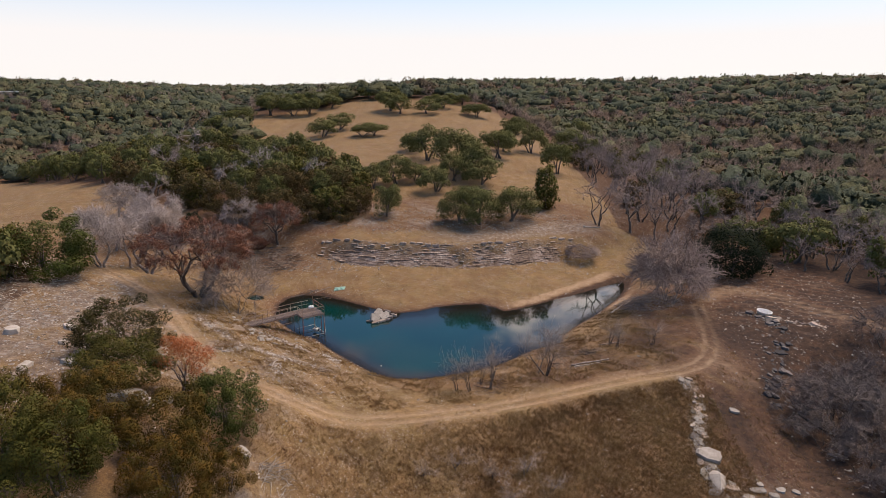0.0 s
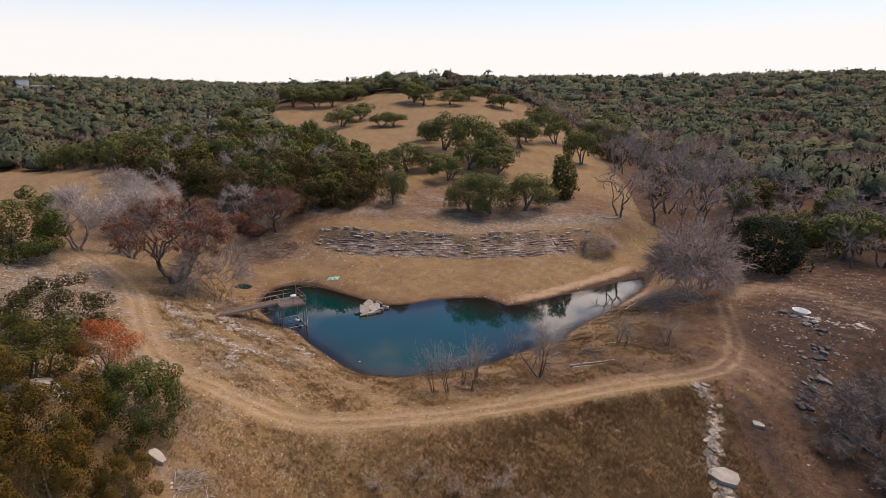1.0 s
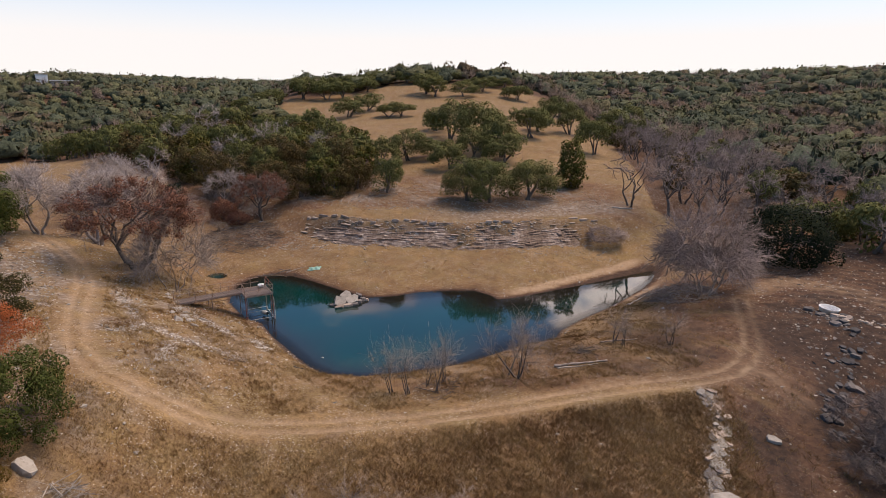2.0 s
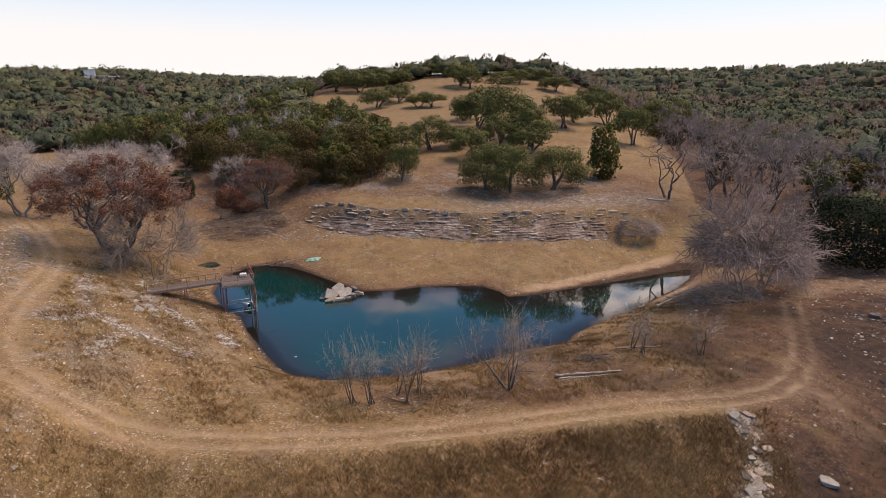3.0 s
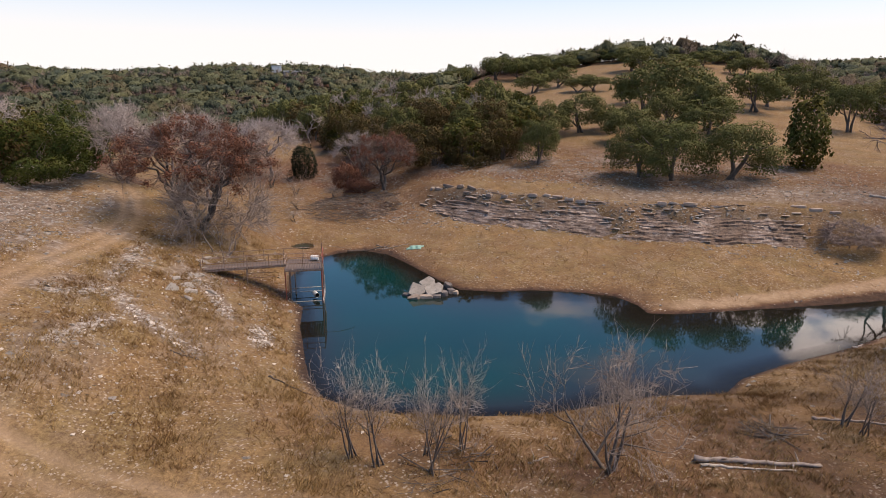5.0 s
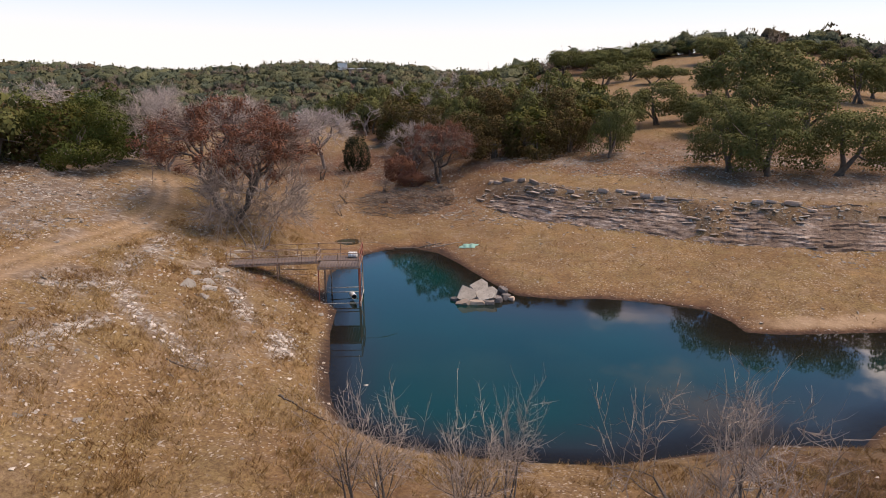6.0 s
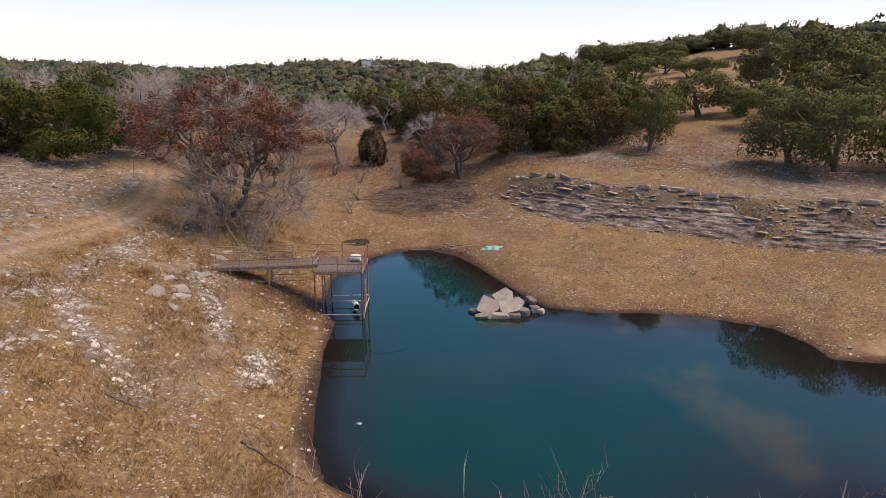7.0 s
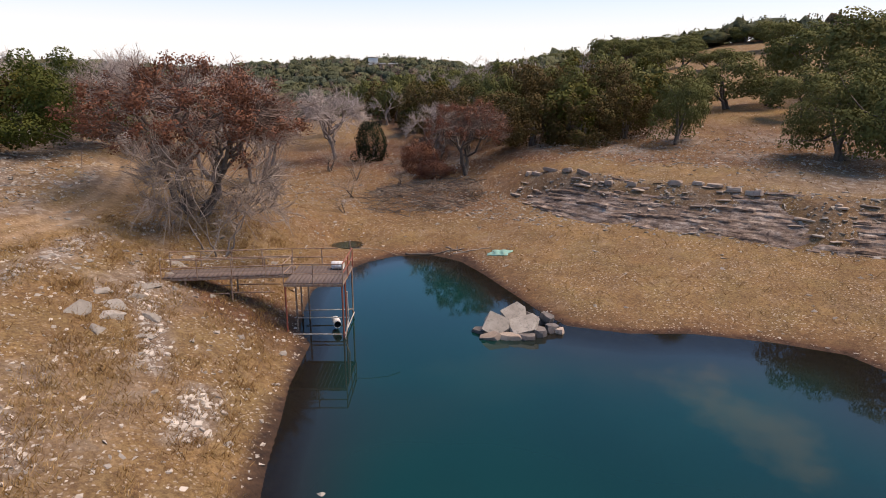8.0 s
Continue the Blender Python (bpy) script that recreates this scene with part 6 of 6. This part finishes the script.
def drum(name, r, l, m, label, open_end):
    """A drum lying on its side, with ribs and a rim."""
    prof = [(0, 0.0), (r * 0.92, 0.0), (r, 0.03), (r, l * 0.31), (r * 1.05, l * 0.33), (r, l * 0.36), (r, l * 0.64), (r * 1.05, l * 0.66), (r, l * 0.69), (r, l - 0.03), (r * 0.92, l)]
    prof += [(r * 0.86, l - 0.02), (r * 0.86, l * 0.1), (0, l * 0.1)] if open_end else [(r * 0.85, l - 0.02), (0, l - 0.02)]
    N = 20
    v = [(p[0] * math.cos(2 * math.pi * k / N), p[0] * math.sin(2 * math.pi * k / N), p[1]) for p in prof for k in range(N)]
    f = [(i * N + k, i * N + (k + 1) % N, (i + 1) * N + (k + 1) % N, (i + 1) * N + k) for i in range(len(prof) - 1) for k in range(N)]
    me = mesh_of(name, v, f, WHITE_PLASTIC, True)
    if open_end:
        # inner faces are coloured black for the shade inside the hollow drum
        me.materials.append(DARK_OPENING)
        for p in me.polygons:
            p.material_index = 1 if p.index >= (len(prof) - 3) * N else 0
    ob = tagged(new(name, me), label, "drum")
    ob.matrix_basis = m
    return ob


drum("drum", 0.21, 0.62, DOCK @ pose(2.35, 0.75, DECK + 0.22, 90, 0, 82), "white plastic drum lying on the dock's deck", False)
drum("float_drum", 0.20, 0.85, DOCK @ pose(2.55, -0.1, 0.36, 90, 0, 18), "white drum with a dark open end lying under the dock", True)
p0 = DOCK @ Vector((U1, V1 + 0.1, DECK + 0.9))
pole = tagged(new("bent_pole", pipe_mesh("bent_pole", [p0 + Vector((0.0, 0.0, 0)), p0 + Vector((0.7, 0.5, 0.02)), p0 + Vector((1.4, 1.0, -0.1)), p0 + Vector((2.0, 1.4, -0.35))], 0.018, STRAW_TWIG, 6)), "thin bent cane pole hanging off the dock rail", "pole")

# ---- loose wood and clutter ----


def log(name, a, b, r, mat, rng, label, category="log", knots=3, lift=0.6):
    """A fallen log between two places on the ground: one bent, knotty trunk with broken stubs."""
    n, sides = 14, 9
    pts, verts = [], []
    for k in range(n + 1):
        u = k / n
        x, y = a[0] + (b[0] - a[0]) * u + rng.normal(0, 0.035), a[1] + (b[1] - a[1]) * u + rng.normal(0, 0.035)
        pts.append(np.array((x, y, floor_at(x, y) + r * lift + rng.normal(0, 0.015))))
    along = np.array((b[0] - a[0], b[1] - a[1], 0.0))
    along /= np.linalg.norm(along)
    across, up = np.array((-along[1], along[0], 0)), np.array((0, 0, 1.0))
    for k, p in enumerate(pts):
        size = r * (1 - 0.5 * k / n) * (1 + rng.normal(0, 0.10)) * (1.25 if k == 0 else 1)
        for i in range(sides):
            w, s = 2 * math.pi * i / sides, size * (1 + rng.normal(0, 0.13 if 0 < k < n else 0.25))
            verts.append(p + s * (across * math.cos(w) + up * math.sin(w)) + (along * rng.normal(0, r * 0.6) if k in (0, n) else 0))
    faces = [(k * sides + i, k * sides + (i + 1) % sides, (k + 1) * sides + (i + 1) % sides, (k + 1) * sides + i) for k in range(n) for i in range(sides)]
    faces += [tuple(range(sides))[::-1], tuple(n * sides + i for i in range(sides))]
    ob = tagged(new(name, mesh_of(name, verts, faces, mat, True)), label, category)
    for _ in range(knots):
        k = int(rng.integers(1, n))
        d = rng.normal(0, 1, 3)
        d[2] = abs(d[2]) * 0.5
        d /= np.linalg.norm(d)
        limb_segs = []
        end = pts[k] + d * rng.uniform(0.3, 0.9)
        limb(limb_segs, bend(rng, pts[k], end, 3, 0.08, 0.0), r * 0.4, r * 0.12)
        part("stub", mesh_of("stub", *tubes(limb_segs), mat, True), ob)
    return ob


log("fallen_log", (13.2, 57.6), (17.4, 59.2), 0.12, GREY_BARK, rng, "bleached fallen log lying in dry grass", knots=5)
log("fallen_log", (13.4, 57.3), (16.6, 58.4), 0.06, BLEACHED_WOOD, rng, "grey fallen log lying beside a larger one", knots=3)
log("branch", (-7.9, 57.9), (-5.4, 58.2), 0.05, DARK_BARK, rng, "dark forked branch lying on the bank", "branch", 4)
log("branch", (-12.6, 55.8), (-11.2, 56.3), 0.04, DARK_BARK, rng, "short dark branch lying on the bank", "branch", 3)
log("branch", (7.6, 54.9), (8.0, 55.8), 0.04, BLEACHED_WOOD, rng, "short bleached branch on bare soil", "branch", 1)
log("driftwood", (-22.8, 86.9), (-19.2, 89.6), 0.08, DARK_BARK, rng, "dark driftwood stranded at the cove", "driftwood", 4)
log("driftwood", (-19.6, 88.6), (-17.4, 90.2), 0.06, BLEACHED_WOOD, rng, "bleached driftwood stranded at the cove", "driftwood", 3)
log("driftwood", (-20.8, 89.4), (-18.6, 89.0), 0.06, GREY_BARK, rng, "grey driftwood stranded at the cove", "driftwood", 3)
log("fallen_log", (26.2, 110.6), (29.4, 111.0), 0.14, BLEACHED_WOOD, rng, "bleached fallen log on the bench above the ledge", knots=1)
log("pipe", (5.6, 99.9), (11.2, 100.6), 0.06, BLEACHED_WOOD, rng, "pale pole lying along the rock ledge", "pole", 0)
log("pipe", (11.2, 100.6), (14.4, 99.7), 0.05, BLEACHED_WOOD, rng, "pale pole lying on the rock ledge", "pole", 0)
log("fallen_log", (22.6, 77.2), (25.0, 80.4), 0.11, BLEACHED_WOOD, rng, "bleached log half out of the water", knots=1)
log("fallen_log", (25.4, 80.2), (28.0, 83.6), 0.10, BLEACHED_WOOD, rng, "bleached log on the muddy shore", knots=1)
log("fallen_log", (17.6, 63.9), (20.8, 64.6), 0.08, GREY_BARK, rng, "thin grey log lying near the shore", knots=2)
log("fallen_log", (33.4, 51.6), (35.0, 49.6), 0.14, DARK_BARK, rng, "dark rotting log in brown grass", knots=2)


def brush_pile(name, x, y, w, h, n, rng, label, mat):
    segs = []
    for _ in range(n):
        a, d = rng.uniform(0, 6.28), w * 0.5 * math.sqrt(rng.random())
        px, py = x + d * math.cos(a), y + d * math.sin(a)
        z = floor_at(px, py) + h * rng.random() * (1 - (d / (0.5 * w)) ** 2) + 0.03
        t = rng.uniform(0, 6.28)
        e = np.array((math.cos(t), math.sin(t), rng.normal(0, 0.25))) * rng.uniform(0.3, 1.1)
        r = 0.01 + 0.035 * rng.random() ** 3
        segs.append((np.array((px, py, z)) - e, np.array((px, py, z)) + e, r, r * 0.5))
    return tagged(new(name, mesh_of(name, *tubes(segs), mat)), label, "brush pile", kind="stuff")


brush_pile("brush_pile", -30.0, 98.6, 12.0, 0.9, 1100, rng, "heap of dark dead branches under a russet tree", DARK_BARK)
brush_pile("brush_pile", 28.2, 79.0, 8.0, 1.2, 700, rng, "tangle of dead grey branches at the shore", GREY_BARK)
brush_pile("brush_pile", 40.5, 86.5, 8.0, 1.0, 400, rng, "dead branches in front of a dark juniper", DARK_BARK)
brush_pile("brush_pile", 4.8, 53.4, 4.0, 0.12, 70, rng, "low litter of dead twigs under shrubs", DARK_BARK)
brush_pile("brush_pile", 15.6, 61.4, 1.8, 0.2, 60, rng, "low litter of dead twigs by a shrub", DARK_BARK)
brush_pile("brush_pile", -11.6, 36.9, 2.2, 0.5, 90, rng, "small heap of bleached dead branches", BLEACHED_WOOD)


def tarp():
    N = 16
    v, f = [], []
    for j in range(N):
        for i in range(N):
            a, b = (i / (N - 1) - 0.5) * 1.7, (j / (N - 1) - 0.5) * 1.1
            x, y = -15.9 + a, 89.2 + b
            z = floor_at(x, y) + 0.05 + 0.16 * abs(math.sin(a * 5 + b * 3)) * max(0, 1 - (a / 0.85) ** 2) * max(0, 1 - (b / 0.55) ** 2) + 0.1 * max(0, 0.5 - abs(a) - abs(b))
            v.append((x + 0.06 * math.sin(b * 9), y + 0.06 * math.sin(a * 8), z))
    for j in range(N - 1):
        for i in range(N - 1):
            f.append((j * N + i, j * N + i + 1, (j + 1) * N + i + 1, (j + 1) * N + i))
    ob = tagged(new("tarp", mesh_of("tarp", v, f, TEAL_TARP, True)), "crumpled faded teal tarp on the beach", "tarp")
    mod = ob.modifiers.new("thickness", "SOLIDIFY")
    mod.thickness = 0.015


tarp()


def tub(x, y):
    """An oval stock tub with a rolled rim."""
    prof = [(0.0, 0.06), (0.62, 0.06), (0.70, 0.5), (0.76, 0.52), (0.80, 0.49), (0.76, 0.44), (0.68, 0.02), (0.0, 0.0)]
    N = 24
    v = [(p[0] * math.cos(2 * math.pi * k / N) * 1.2, p[0] * math.sin(2 * math.pi * k / N) * 0.8, p[1]) for p in prof for k in range(N)]
    f = [(i * N + k, i * N + (k + 1) % N, (i + 1) * N + (k + 1) % N, (i + 1) * N + k) for i in range(len(prof) - 1) for k in range(N)]
    ob = tagged(new("stock_tub", mesh_of("stock_tub", v, f, WHITE_PLASTIC, True)), "white oval stock tub tilted among grey rocks", "tub")
    ob.matrix_basis = pose(x, y, floor_at(x, y) - 0.02, 8, 6, -30) @ Matrix.Scale(0.98, 4)


tub(40.2, 71.9)
tagged(water_sheet("puddle", -31.0, -26.6, 82.6, 88.4, 0.24, 0.15, 0.3), "small dark pool in a hollow behind the pond", "water", kind="structure")


def far_house(x, y, turn):
    """A pale far-off house: a tall block and a long low wing with a shallow roof."""
    ob = tagged(empty("house"), "pale distant house with a tall block and long low wing", "house")
    ob.matrix_basis = pose(x, y, floor_at(x, y), 0, 0, turn)
    for name, size, at, mat in (("wall", (6.0, 5.0, 7.0), (-8, 0, 3.5), WHITE_PLASTIC), ("wall", (15.0, 6.0, 3.4), (3.5, 0, 1.7), LIMESTONE), ("roof", (16.0, 7.4, 0.5), (3.5, 0, 3.65), WHITE_PLASTIC), ("roof", (6.6, 5.6, 0.4), (-8, 0, 7.2), LIMESTONE)):
        part(name, box_mesh(name, size, mat, 0.05), ob).matrix_basis = Matrix.Translation(at)
    for u in (-1.5, 2.0, 5.5, 9.0):
        part("window", box_mesh("window", (1.6, 0.12, 1.4), DARK_OPENING, 0.03), ob).matrix_basis = Matrix.Translation((u, -3.05, 1.9))


far_house(-251, 356.5, 40)
